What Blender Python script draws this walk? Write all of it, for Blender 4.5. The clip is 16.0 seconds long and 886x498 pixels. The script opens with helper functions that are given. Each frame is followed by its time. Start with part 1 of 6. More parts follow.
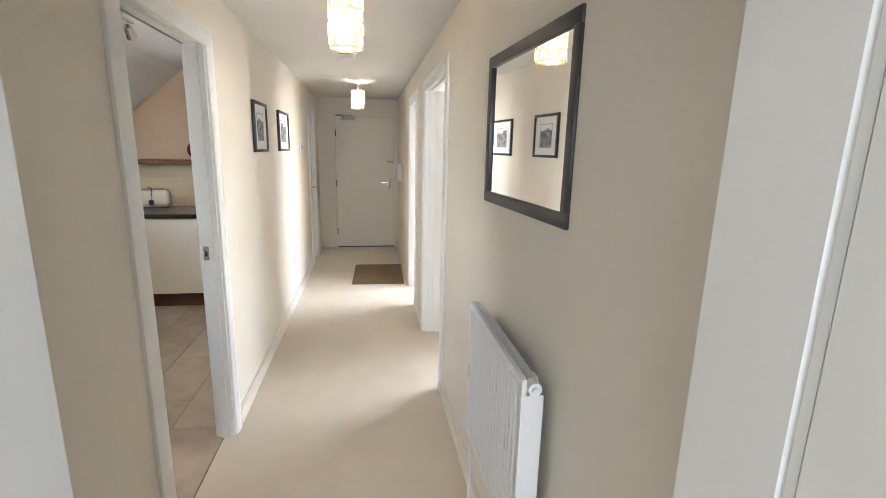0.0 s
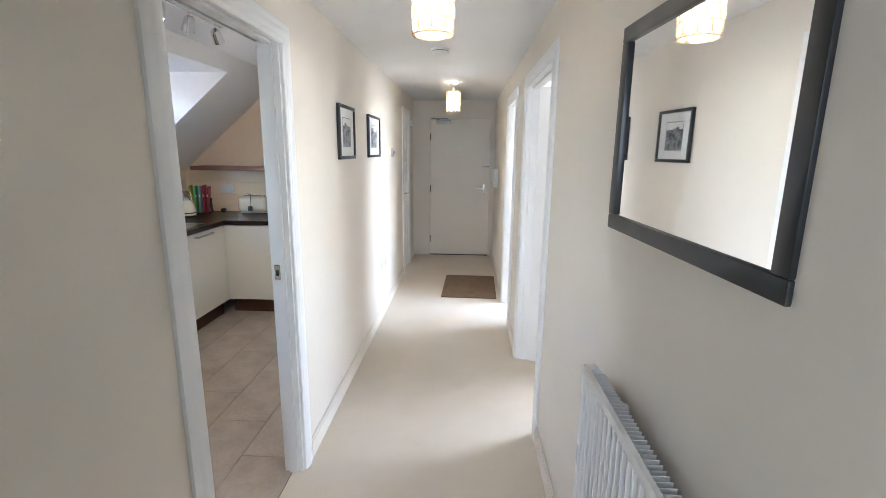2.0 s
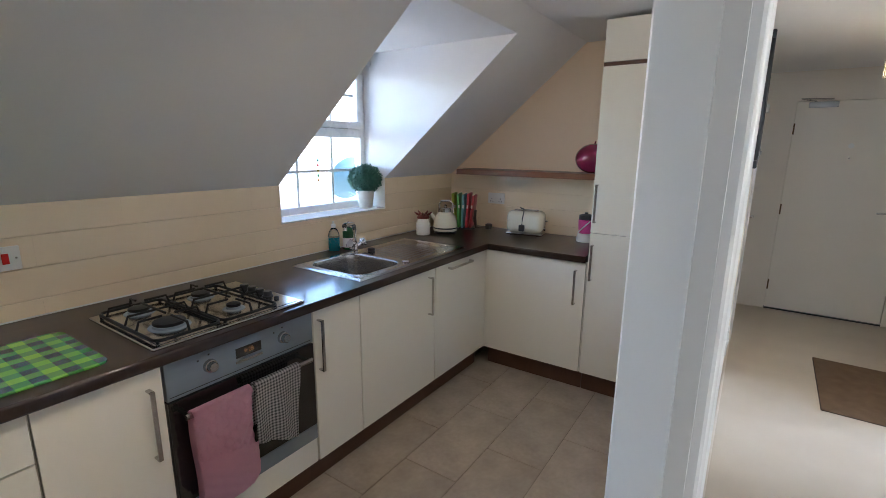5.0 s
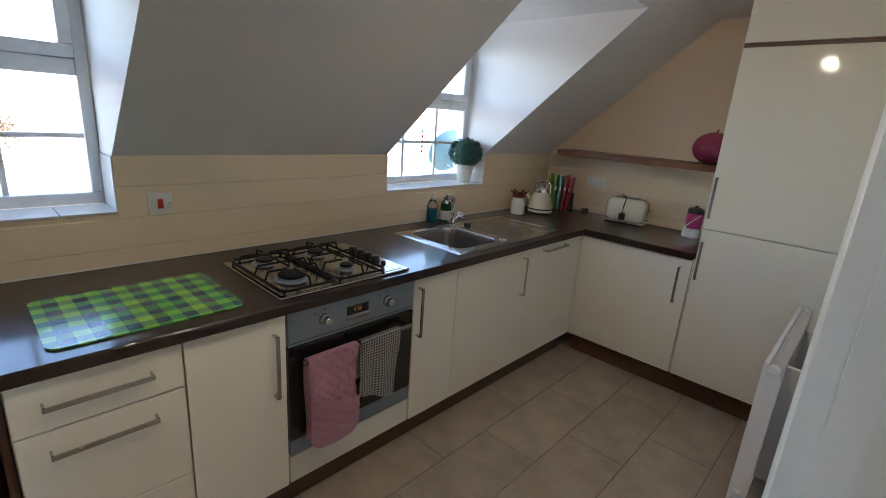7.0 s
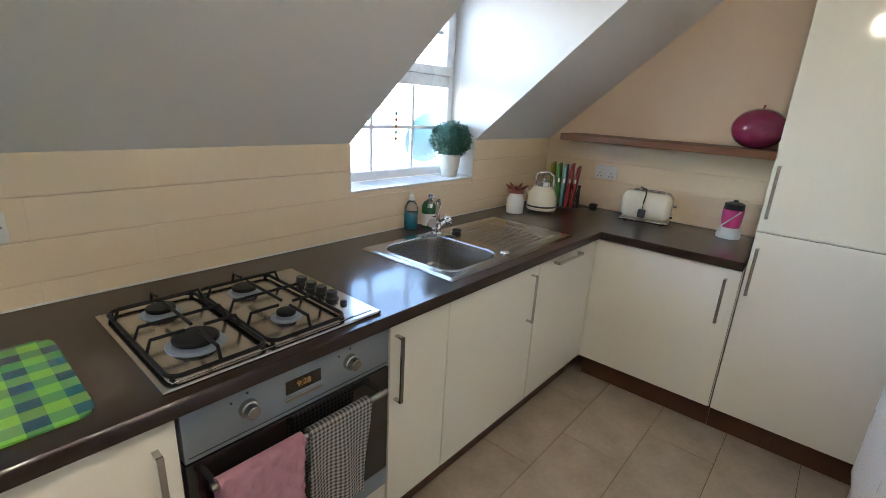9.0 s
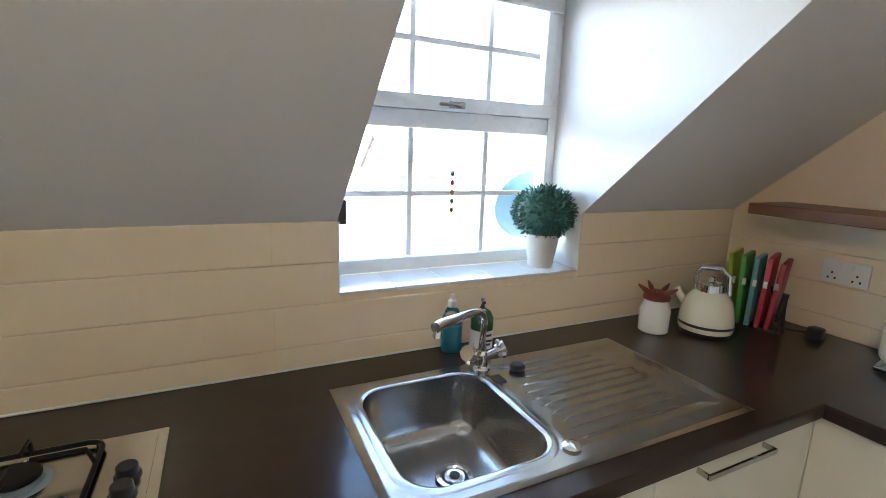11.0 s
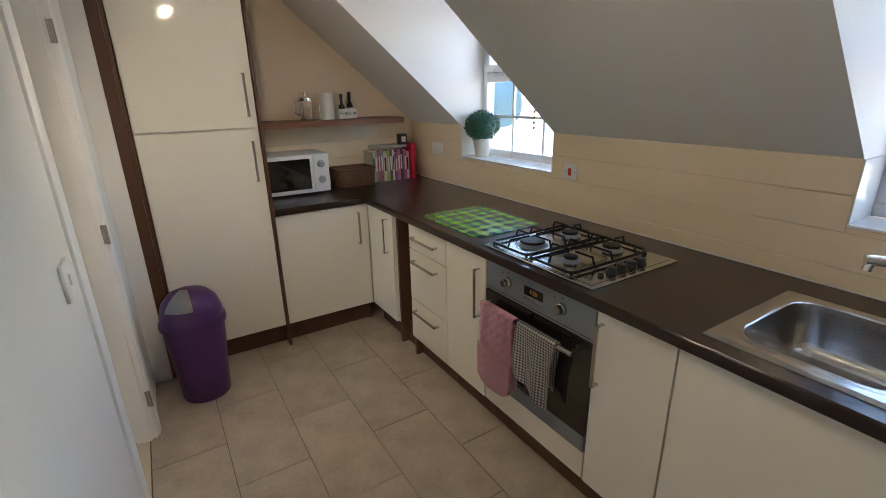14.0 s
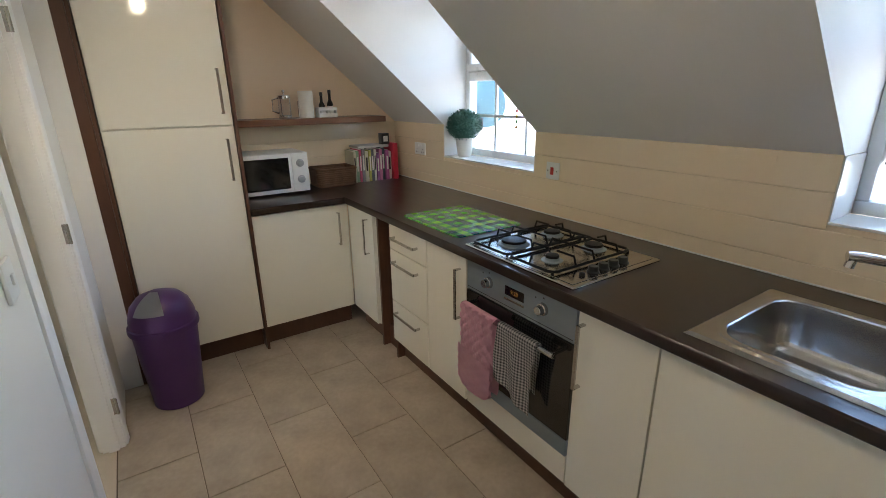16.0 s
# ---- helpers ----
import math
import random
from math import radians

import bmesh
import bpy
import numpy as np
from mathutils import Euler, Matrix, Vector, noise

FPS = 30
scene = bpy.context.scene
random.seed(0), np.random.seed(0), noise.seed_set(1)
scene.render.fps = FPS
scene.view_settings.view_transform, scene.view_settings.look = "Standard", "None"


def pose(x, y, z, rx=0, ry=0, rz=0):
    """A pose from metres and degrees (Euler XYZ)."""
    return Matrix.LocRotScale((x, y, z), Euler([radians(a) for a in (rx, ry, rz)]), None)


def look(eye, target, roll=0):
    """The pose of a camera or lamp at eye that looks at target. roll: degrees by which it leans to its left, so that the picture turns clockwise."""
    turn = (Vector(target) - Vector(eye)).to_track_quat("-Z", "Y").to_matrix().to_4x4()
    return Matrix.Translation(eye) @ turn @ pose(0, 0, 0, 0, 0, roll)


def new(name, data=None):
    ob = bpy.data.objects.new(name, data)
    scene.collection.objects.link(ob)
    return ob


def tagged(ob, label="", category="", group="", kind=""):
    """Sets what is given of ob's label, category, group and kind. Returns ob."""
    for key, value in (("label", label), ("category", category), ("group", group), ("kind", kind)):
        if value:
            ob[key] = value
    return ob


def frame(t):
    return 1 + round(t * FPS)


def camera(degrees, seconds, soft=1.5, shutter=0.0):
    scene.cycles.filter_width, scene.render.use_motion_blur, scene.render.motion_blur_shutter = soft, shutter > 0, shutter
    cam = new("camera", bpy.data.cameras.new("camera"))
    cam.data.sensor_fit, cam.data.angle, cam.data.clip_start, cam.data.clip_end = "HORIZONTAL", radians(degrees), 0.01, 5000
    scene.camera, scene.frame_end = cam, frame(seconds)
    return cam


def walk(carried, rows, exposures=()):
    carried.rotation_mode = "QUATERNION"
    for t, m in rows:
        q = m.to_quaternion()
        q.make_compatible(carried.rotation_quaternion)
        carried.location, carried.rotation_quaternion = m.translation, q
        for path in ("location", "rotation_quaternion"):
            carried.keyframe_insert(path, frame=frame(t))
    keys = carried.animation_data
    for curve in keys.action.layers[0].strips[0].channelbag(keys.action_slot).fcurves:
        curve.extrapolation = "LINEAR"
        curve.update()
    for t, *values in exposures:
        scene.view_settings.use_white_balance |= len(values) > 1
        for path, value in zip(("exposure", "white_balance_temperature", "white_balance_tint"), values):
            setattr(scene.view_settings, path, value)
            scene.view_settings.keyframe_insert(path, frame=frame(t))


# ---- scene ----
cam = camera(87.7, 16.0, soft=0.55)
PATH = [
    (0, (0.733, 0.137, 1.548), (1.05, 2.066, 1.124), 1.3),
    (0.5, (0.759, 0.266, 1.586), (0.724, 2.221, 1.162), -0.1),
    (1, (0.791, 0.314, 1.588), (0.73, 2.271, 1.182), -0.2),
    (1.5, (0.79, 0.351, 1.582), (0.768, 2.309, 1.177), 0.1),
    (2, (0.771, 0.55, 1.562), (0.681, 2.504, 1.143), 0.6),
    (2.5, (0.773, 0.877, 1.568), (0.361, 2.787, 1.14), 0.7),
    (3, (0.67, 1.224, 1.567), (-0.006, 3.053, 1.12), 0.5),
    (3.5, (0.529, 1.592, 1.557), (-0.365, 3.329, 1.125), -0.0),
    (4, (0.355, 1.861, 1.56), (-0.674, 3.524, 1.14), 1.0),
    (4.2, (0.25, 1.927, 1.549), (-0.782, 3.587, 1.127), 0.8),
    (6.3, (-0.051, 1.889, 1.541), (-1.306, 3.366, 1.05), 2.6),
    (6.5, (-0.058, 1.856, 1.548), (-1.335, 3.307, 1.036), 3.2),
    (7, (-0.081, 1.834, 1.547), (-1.391, 3.244, 1.004), 4.1),
    (7.5, (-0.094, 1.845, 1.54), (-1.435, 3.217, 0.973), 4.1),
    (8, (-0.155, 1.908, 1.528), (-1.499, 3.27, 0.944), 4.7),
    (8.5, (-0.291, 2.086, 1.511), (-1.627, 3.45, 0.916), 5.0),
    (9, (-0.529, 2.276, 1.508), (-1.76, 3.737, 0.915), 3.3),
    (9.5, (-0.728, 2.46, 1.499), (-1.898, 3.967, 0.9), 3.5),
    (10, (-0.924, 2.78, 1.504), (-2.405, 3.987, 0.913), 4.6),
    (10.2, (-0.975, 2.898, 1.514), (-2.512, 4.033, 0.924), 4.4),
    (12.3, (-0.669, 3.95, 1.529), (-2.649, 3.753, 1.322), 3.7),
    (12.5, (-0.805, 4.088, 1.553), (-2.668, 3.514, 1.107), 0.2),
    (13, (-0.601, 4.139, 1.521), (-2.219, 3.128, 0.923), 3.1),
    (13.5, (-0.398, 4.088, 1.506), (-1.713, 2.716, 0.885), 1.6),
    (14, (-0.305, 4.053, 1.546), (-1.304, 2.444, 0.904), -1.1),
    (14.5, (-0.297, 4.034, 1.537), (-1.189, 2.349, 0.933), -2.0),
    (15, (-0.29, 4.031, 1.535), (-1.201, 2.344, 0.966), -1.4),
    (15.5, (-0.298, 4.028, 1.527), (-1.23, 2.348, 0.971), -0.8),
    (16, (-0.355, 4.034, 1.516), (-1.403, 2.452, 0.886), -0.7),
]
EXPOSURE = [(t, e, k, w) for t, e, k, w in (
    (0, 4.3, 6400, 11), (1.0, 4.5, 5800, 10), (2.0, 4.3, 5750, 11), (2.5, 4.2, 5650, 12), (3.0, 4.0, 5600, 12), (3.6, 3.75, 5800, 13), (4.2, 3.75, 5800, 13), (6.3, 3.65, 6150, 9), (7.0, 3.32, 6250, 10),
    (8.0, 3.3, 6250, 10), (8.5, 3.7, 6250, 9), (9.5, 4.32, 6050, 7), (10.2, 4.42, 5800, 6), (12.3, 2.9, 7450, 8), (12.8, 2.8, 7400, 8), (13.5, 2.87, 6900, 10), (14.2, 3.75, 6700, 11), (16, 3.7, 6550, 8))]
walk(cam, [(t, look(e, g, r)) for t, e, g, r in PATH], EXPOSURE)

# ---- light ----
PEND, SPOTW = (3.4, 6.5), 0.95
world = bpy.data.worlds.new("sky_world")
scene.world = world
world.use_nodes = True
wn = world.node_tree
sky = wn.nodes.new("ShaderNodeTexSky")
sky.sky_type, sky.sun_disc = 'NISHITA', False
sky.sun_elevation, sky.sun_rotation = radians(50), radians(60)
wn.links.new(sky.outputs[0], wn.nodes["Background"].inputs[0])
wn.nodes["Background"].inputs[1].default_value = 0.15


def lamp(name, kind, m, energy, color=(1, 1, 1), **more):
    d = bpy.data.lights.new(name, kind)
    d.energy, d.color = energy, color
    for k, v in more.items():
        if k == "size":
            d.shape, d.size, d.size_y = 'RECTANGLE', v[0], v[1]
        elif k == "radius":
            d.shadow_soft_size = v
        elif k == "angle":
            d.angle = v
        elif k == "spot":
            d.spot_size, d.spot_blend = v, 0.6
    ob = new(name, d)
    ob.matrix_world = m
    return ob


lamp("sun", 'SUN', look((10, 9, 20), (0, 0, 0)), 2.0, (1, 0.95, 0.88), angle=radians(0.6))
# daylight from the side room's windows; added fill lamp in the room behind
lamp("side_room_daylight", 'AREA', look((4.1, 4.9, 1.55), (1.2, 4.9, 1.1)), 10, (0.90, 0.95, 1.0), size=(2.4, 1.3))
lamp("back_room_daylight", 'AREA', look((0.9, -3.3, 1.5), (0.9, 0, 1.2)), 8.0, (0.80, 0.90, 1.0), size=(2.2, 1.3))

# ---- materials ----
MATS = {}


def mat(name, c1, c2=None, rough=0.5, metal=0.0, scale=6.0, fine=90.0, bump=0.06, coat=0.0, rnd=0.0, stretch=(1, 1, 1), dist=0.002, rvar=0.08, trans=0.0, emit=None, sheen=0.0, contrast=(0.3, 0.7), subsurf=0.0):
    m = bpy.data.materials.new(name)
    m.use_nodes = True
    nt = m.node_tree
    n, l = nt.nodes, nt.links
    b = n["Principled BSDF"]
    tc = n.new("ShaderNodeTexCoord")
    mp = n.new("ShaderNodeMapping")
    mp.inputs["Scale"].default_value = stretch
    l.new(tc.outputs["Object"], mp.inputs[0])
    n1 = n.new("ShaderNodeTexNoise")
    n1.inputs["Scale"].default_value, n1.inputs["Detail"].default_value = scale, 5
    l.new(mp.outputs[0], n1.inputs["Vector"])
    n2 = n.new("ShaderNodeTexNoise")
    n2.inputs["Scale"].default_value, n2.inputs["Detail"].default_value = fine, 3
    l.new(mp.outputs[0], n2.inputs["Vector"])
    ramp = n.new("ShaderNodeValToRGB")
    ramp.color_ramp.elements[0].position, ramp.color_ramp.elements[1].position = contrast
    ramp.color_ramp.elements[0].color = (*c1, 1)
    ramp.color_ramp.elements[1].color = (*(c2 or [v * 0.93 for v in c1]), 1)
    mixf = n.new("ShaderNodeMath")
    mixf.operation = 'MULTIPLY_ADD'
    mixf.inputs[1].default_value = 0.75
    l.new(n1.outputs[0], mixf.inputs[0])
    m2 = n.new("ShaderNodeMath")
    m2.operation = 'MULTIPLY'
    m2.inputs[1].default_value = 0.25
    l.new(n2.outputs[0], m2.inputs[0])
    l.new(m2.outputs[0], mixf.inputs[2])
    l.new(mixf.outputs[0], ramp.inputs[0])
    col = ramp.outputs[0]
    if rnd:
        oi = n.new("ShaderNodeObjectInfo")
        mr = n.new("ShaderNodeMapRange")
        mr.inputs[3].default_value, mr.inputs[4].default_value = 1 - rnd, 1 + rnd
        l.new(oi.outputs["Random"], mr.inputs[0])
        hs = n.new("ShaderNodeHueSaturation")
        l.new(mr.outputs[0], hs.inputs["Value"])
        l.new(col, hs.inputs["Color"])
        col = hs.outputs[0]
    l.new(col, b.inputs["Base Color"])
    rr = n.new("ShaderNodeMapRange")
    rr.inputs[3].default_value, rr.inputs[4].default_value = max(0.02, rough - rvar), min(1, rough + rvar)
    l.new(n1.outputs[0], rr.inputs[0])
    l.new(rr.outputs[0], b.inputs["Roughness"])
    b.inputs["Metallic"].default_value = metal
    b.inputs["Coat Weight"].default_value = coat
    b.inputs["Coat Roughness"].default_value = 0.06
    b.inputs["Transmission Weight"].default_value = trans
    b.inputs["Sheen Weight"].default_value = sheen
    b.inputs["Subsurface Weight"].default_value = subsurf
    if emit:
        b.inputs["Emission Color"].default_value = (*emit[0], 1)
        b.inputs["Emission Strength"].default_value = emit[1]
    if bump:
        bp = n.new("ShaderNodeBump")
        bp.inputs["Strength"].default_value, bp.inputs["Distance"].default_value = bump, dist
        l.new(n2.outputs[0], bp.inputs["Height"])
        l.new(bp.outputs[0], b.inputs["Normal"])
    MATS[name] = m
    return m


WALL = mat("cream_wall_paint", (0.77, 0.71, 0.625), (0.745, 0.685, 0.60), rough=0.6, scale=2.5, fine=220, bump=0.10, dist=0.001)
KWALL = mat("kitchen_wall_paint", (0.84, 0.68, 0.51), (0.81, 0.65, 0.48), rough=0.55, scale=2.5, fine=220, bump=0.10, dist=0.001)
EWALL = mat("pale_wall_paint", (0.80, 0.775, 0.735), (0.775, 0.75, 0.71), rough=0.55, scale=2.5, fine=220, bump=0.10, dist=0.001)
CEIL = mat("white_ceiling_paint", (0.80, 0.79, 0.78), (0.77, 0.76, 0.75), rough=0.7, scale=2, fine=260, bump=0.10, dist=0.001)
WHITE = mat("white_gloss_paint", (0.86, 0.86, 0.85), (0.84, 0.84, 0.83), rough=0.32, scale=4, fine=60, bump=0.05, dist=0.001)
OFFWH = mat("cream_white_door_paint", (0.80, 0.745, 0.655), (0.775, 0.72, 0.63), rough=0.45, scale=3, fine=60, bump=0.05, dist=0.001)
BRASSD = mat("dark_brass", (0.16, 0.10, 0.05), (0.12, 0.075, 0.04), rough=0.4, metal=0.9, scale=20, bump=0.02)
UPVC = mat("white_upvc", (0.84, 0.85, 0.86), (0.81, 0.82, 0.83), rough=0.28, scale=5, bump=0.02)
CARPET = mat("beige_carpet", (0.62, 0.54, 0.43), (0.56, 0.485, 0.38), rough=0.95, scale=4, fine=420, bump=0.55, dist=0.004, sheen=0.3, rvar=0.03)
CREAM = mat("cream_gloss_laminate", (0.79, 0.76, 0.665), (0.775, 0.745, 0.65), rough=0.07, scale=2, fine=14, bump=0.010, coat=0.1, rvar=0.03)
WORK = mat("dark_wood_worktop", (0.018, 0.009, 0.0065), (0.027, 0.0145, 0.0095), rough=0.30, coat=0.65, scale=7, fine=60, stretch=(4, 0.7, 1), bump=0.02, rvar=0.04, dist=0.0006)
WORK.node_tree.nodes["Principled BSDF"].inputs["Coat Roughness"].default_value = 0.11
WORK.node_tree.nodes["Principled BSDF"].inputs["Specular IOR Level"].default_value = 0.15
WALNUT = mat("dark_brown_wood", (0.075, 0.031, 0.017), (0.115, 0.05, 0.027), rough=0.42, scale=9, fine=70, stretch=(1, 1, 0.25), bump=0.06)
SHELFW = mat("walnut_shelf_wood", (0.13, 0.052, 0.026), (0.20, 0.085, 0.042), rough=0.4, scale=9, fine=70, stretch=(0.35, 3, 3), bump=0.06)
TILE = mat("cream_ceramic_tile", (0.84, 0.70, 0.51), (0.82, 0.68, 0.49), rough=0.20, scale=5, fine=20, bump=0.05, coat=0.3, rnd=0.012)
GROUT = mat("pale_grout", (0.80, 0.67, 0.49), (0.75, 0.62, 0.45), rough=0.9, scale=12, fine=200, bump=0.3)
SILLT = mat("white_sill_tile", (0.78, 0.78, 0.76), (0.74, 0.74, 0.72), rough=0.18, scale=5, fine=30, bump=0.03, coat=0.3)
FTILE = mat("beige_floor_tile", (0.46, 0.385, 0.305), (0.345, 0.285, 0.222), rough=0.38, scale=5.5, fine=45, bump=0.10, rnd=0.05, contrast=(0.36, 0.64))
FGROUT = mat("brown_floor_grout", (0.16, 0.115, 0.08), (0.12, 0.085, 0.06), rough=0.9, scale=10, fine=150, bump=0.3)
STEEL = mat("brushed_steel", (0.50, 0.485, 0.465), (0.42, 0.41, 0.39), rough=0.19, metal=1, scale=10, fine=160, stretch=(0.15, 3, 3), bump=0.05, dist=0.0005)
BOWLST = mat("satin_sink_steel", (0.50, 0.49, 0.475), (0.41, 0.40, 0.39), rough=0.19, metal=1, scale=12, fine=220, bump=0.03, dist=0.0005)
OVENST = mat("grey_oven_steel", (0.27, 0.32, 0.36), (0.24, 0.285, 0.325), rough=0.30, metal=0.55, scale=6, fine=160, stretch=(3, 0.15, 3), bump=0.03, dist=0.0005)
CHROME = mat("chrome", (0.80, 0.80, 0.80), (0.74, 0.74, 0.74), rough=0.09, metal=1, scale=8, bump=0.0, rvar=0.03)
HANDLE = mat("satin_nickel", (0.55, 0.535, 0.51), (0.48, 0.47, 0.45), rough=0.24, metal=1, scale=15, bump=0.02)
IRON = mat("black_cast_iron", (0.006, 0.006, 0.007), (0.011, 0.011, 0.012), rough=0.45, scale=30, fine=250, bump=0.2)
IRON.node_tree.nodes["Principled BSDF"].inputs["Specular IOR Level"].default_value = 0.22
BLACK = mat("black_plastic", (0.018, 0.018, 0.02), (0.026, 0.026, 0.028), rough=0.35, scale=20, bump=0.03)
BLACKGL = mat("black_oven_glass", (0.010, 0.010, 0.011), (0.014, 0.014, 0.015), rough=0.07, scale=4, bump=0.0, coat=0.6, rvar=0.02)
BLACKFR = mat("black_painted_frame", (0.016, 0.017, 0.018), (0.024, 0.025, 0.026), rough=0.38, scale=14, fine=160, bump=0.08)
PLASTIC = mat("white_plastic", (0.78, 0.78, 0.76), (0.75, 0.75, 0.73), rough=0.35, scale=10, bump=0.02)
RADW = mat("white_enamel", (0.80, 0.80, 0.80), (0.77, 0.77, 0.77), rough=0.3, scale=5, bump=0.03)
PURPLE = mat("purple_plastic", (0.075, 0.022, 0.125), (0.060, 0.018, 0.10), rough=0.38, scale=7, bump=0.04)
GREYPL = mat("silver_plastic", (0.42, 0.43, 0.45), (0.38, 0.39, 0.41), rough=0.3, metal=0.5, scale=7, bump=0.02)
MATBR = mat("brown_coir", (0.21, 0.14, 0.085), (0.15, 0.098, 0.058), rough=0.95, scale=14, fine=320, bump=0.8, dist=0.006)
PINK = mat("pink_quilted_cotton", (0.76, 0.41, 0.51), (0.71, 0.37, 0.47), rough=0.9, scale=9, fine=240, bump=0.35, sheen=0.3)
LEAF = mat("dark_green_leaf", (0.022, 0.085, 0.060), (0.035, 0.125, 0.085), rough=0.5, scale=30, bump=0.0)
POTW = mat("cream_pot_glaze", (0.66, 0.62, 0.54), (0.60, 0.56, 0.48), rough=0.4, scale=14, bump=0.06)
KETTLE = mat("cream_enamel", (0.80, 0.745, 0.60), (0.78, 0.72, 0.575), rough=0.16, scale=5, bump=0.0, coat=0.5)
CERAM = mat("white_ceramic", (0.78, 0.76, 0.71), (0.74, 0.72, 0.67), rough=0.22, scale=8, bump=0.02, coat=0.3)
REDBR = mat("dark_red_wood", (0.13, 0.022, 0.016), (0.19, 0.035, 0.022), rough=0.42, scale=14, bump=0.05)
WICKER = mat("brown_wicker", (0.16, 0.075, 0.035), (0.09, 0.042, 0.02), rough=0.7, scale=18, fine=130, bump=0.5, dist=0.004)
MAGENTA = mat("magenta_glass", (0.26, 0.025, 0.085), (0.22, 0.02, 0.07), rough=0.12, scale=5, bump=0.0, coat=0.4)
HOTPINK = mat("pink_plastic", (0.65, 0.07, 0.26), (0.6, 0.06, 0.24), rough=0.3, scale=8, bump=0.0)
PAPER = mat("white_paper", (0.78, 0.77, 0.74), (0.74, 0.73, 0.70), rough=0.9, scale=20, fine=200, bump=0.2)
CARD = mat("grey_print", (0.30, 0.31, 0.31), (0.10, 0.10, 0.11), rough=0.6, scale=28, fine=90, bump=0.0, contrast=(0.42, 0.58))
AMBER = mat("amber_display", (0.02, 0.01, 0.0), None, rough=0.3, bump=0, emit=((1.0, 0.42, 0.08), 0.014))
SHELLM = mat("capiz_shell", (0.80, 0.76, 0.68), (0.74, 0.69, 0.60), rough=0.35, scale=30, fine=200, bump=0.05, trans=0.0, subsurf=0.0)
WIRE = mat("gilt_wire", (0.45, 0.36, 0.22), (0.38, 0.30, 0.18), rough=0.4, metal=0.9, bump=0)
BULB = mat("lit_bulb", (0.9, 0.85, 0.7), None, rough=0.4, bump=0, emit=((1.0, 0.86, 0.66), 2.0))
SPOTB = mat("lit_spot_lens", (0.9, 0.9, 0.85), None, rough=0.3, bump=0, emit=((1.0, 0.86, 0.66), 5.0))


def glass_mat(name, c=(1, 1, 1), rough=0.0, ior=1.45):
    m = bpy.data.materials.new(name)
    m.use_nodes = True
    b = m.node_tree.nodes["Principled BSDF"]
    b.inputs["Base Color"].default_value = (*c, 1)
    b.inputs["Roughness"].default_value, b.inputs["IOR"].default_value = rough, ior
    b.inputs["Transmission Weight"].default_value = 1
    return m


PANE = glass_mat("window_glass", ior=1.02)
CLEAR = glass_mat("clear_glass")
MIRROR = mat("silvered_mirror", (0.92, 0.93, 0.93), (0.92, 0.93, 0.93), rough=0.02, metal=1, bump=0, rvar=0.0)
# thin shell discs let the bulb's light through
nt = SHELLM.node_tree
tr = nt.nodes.new("ShaderNodeBsdfTranslucent")
tr.inputs[0].default_value = (0.95, 0.92, 0.84, 1)
ms = nt.nodes.new("ShaderNodeMixShader")
ms.inputs[0].default_value = 0.6
nt.links.new(nt.nodes["Principled BSDF"].outputs[0], ms.inputs[1])
nt.links.new(tr.outputs[0], ms.inputs[2])
nt.links.new(ms.outputs[0], nt.nodes["Material Output"].inputs[0])


def plaid(name, ca, cb, cc, cd, step):
    """Woven checks: two crossing sets of bands, mixed."""
    m = bpy.data.materials.new(name)
    m.use_nodes = True
    nt = m.node_tree
    n, l = nt.nodes, nt.links
    tc = n.new("ShaderNodeTexCoord")
    sx = n.new("ShaderNodeSeparateXYZ")
    l.new(tc.outputs["Object"], sx.inputs[0])

    def bands(out, s, seed):
        a = n.new("ShaderNodeMath")
        a.operation = 'MULTIPLY'
        a.inputs[1].default_value = 1 / s
        l.new(sx.outputs[out], a.inputs[0])
        f = n.new("ShaderNodeMath")
        f.operation = 'FRACT'
        l.new(a.outputs[0], f.inputs[0])
        r = n.new("ShaderNodeValToRGB")
        r.color_ramp.interpolation = 'CONSTANT'
        e = r.color_ramp.elements
        e[0].position, e[0].color = 0.0, (*ca, 1)
        e[1].position, e[1].color = 0.25, (*cb, 1)
        e2 = e.new(0.5)
        e2.color = (*cc, 1)
        e3 = e.new(0.75)
        e3.color = (*cd, 1)
        l.new(f.outputs[0], r.inputs[0])
        return r.outputs[0]
    mx = n.new("ShaderNodeMixRGB")
    mx.blend_type = 'MIX'
    mx.inputs[0].default_value = 0.5
    l.new(bands(0, step, 0), mx.inputs[1])
    l.new(bands(1, step, 1), mx.inputs[2])
    b = n["Principled BSDF"]
    l.new(mx.outputs[0], b.inputs["Base Color"])
    b.inputs["Roughness"].default_value = 0.2
    nz = n.new("ShaderNodeTexNoise")
    nz.inputs["Scale"].default_value = 400
    l.new(tc.outputs["Object"], nz.inputs["Vector"])
    bp = n.new("ShaderNodeBump")
    bp.inputs["Strength"].default_value, bp.inputs["Distance"].default_value = 0.15, 0.001
    l.new(nz.outputs[0], bp.inputs["Height"])
    l.new(bp.outputs[0], b.inputs["Normal"])
    return m


PLAID = plaid("green_plaid", (0.0, 0.06, 0.085), (0.15, 0.44, 0.06), (0.0, 0.09, 0.10), (0.24, 0.50, 0.05), 0.15)
for key, value in (("Roughness", 0.22), ("Coat Weight", 0.35), ("Coat Roughness", 0.12)):
    PLAID.node_tree.nodes["Principled BSDF"].inputs[key].default_value = value


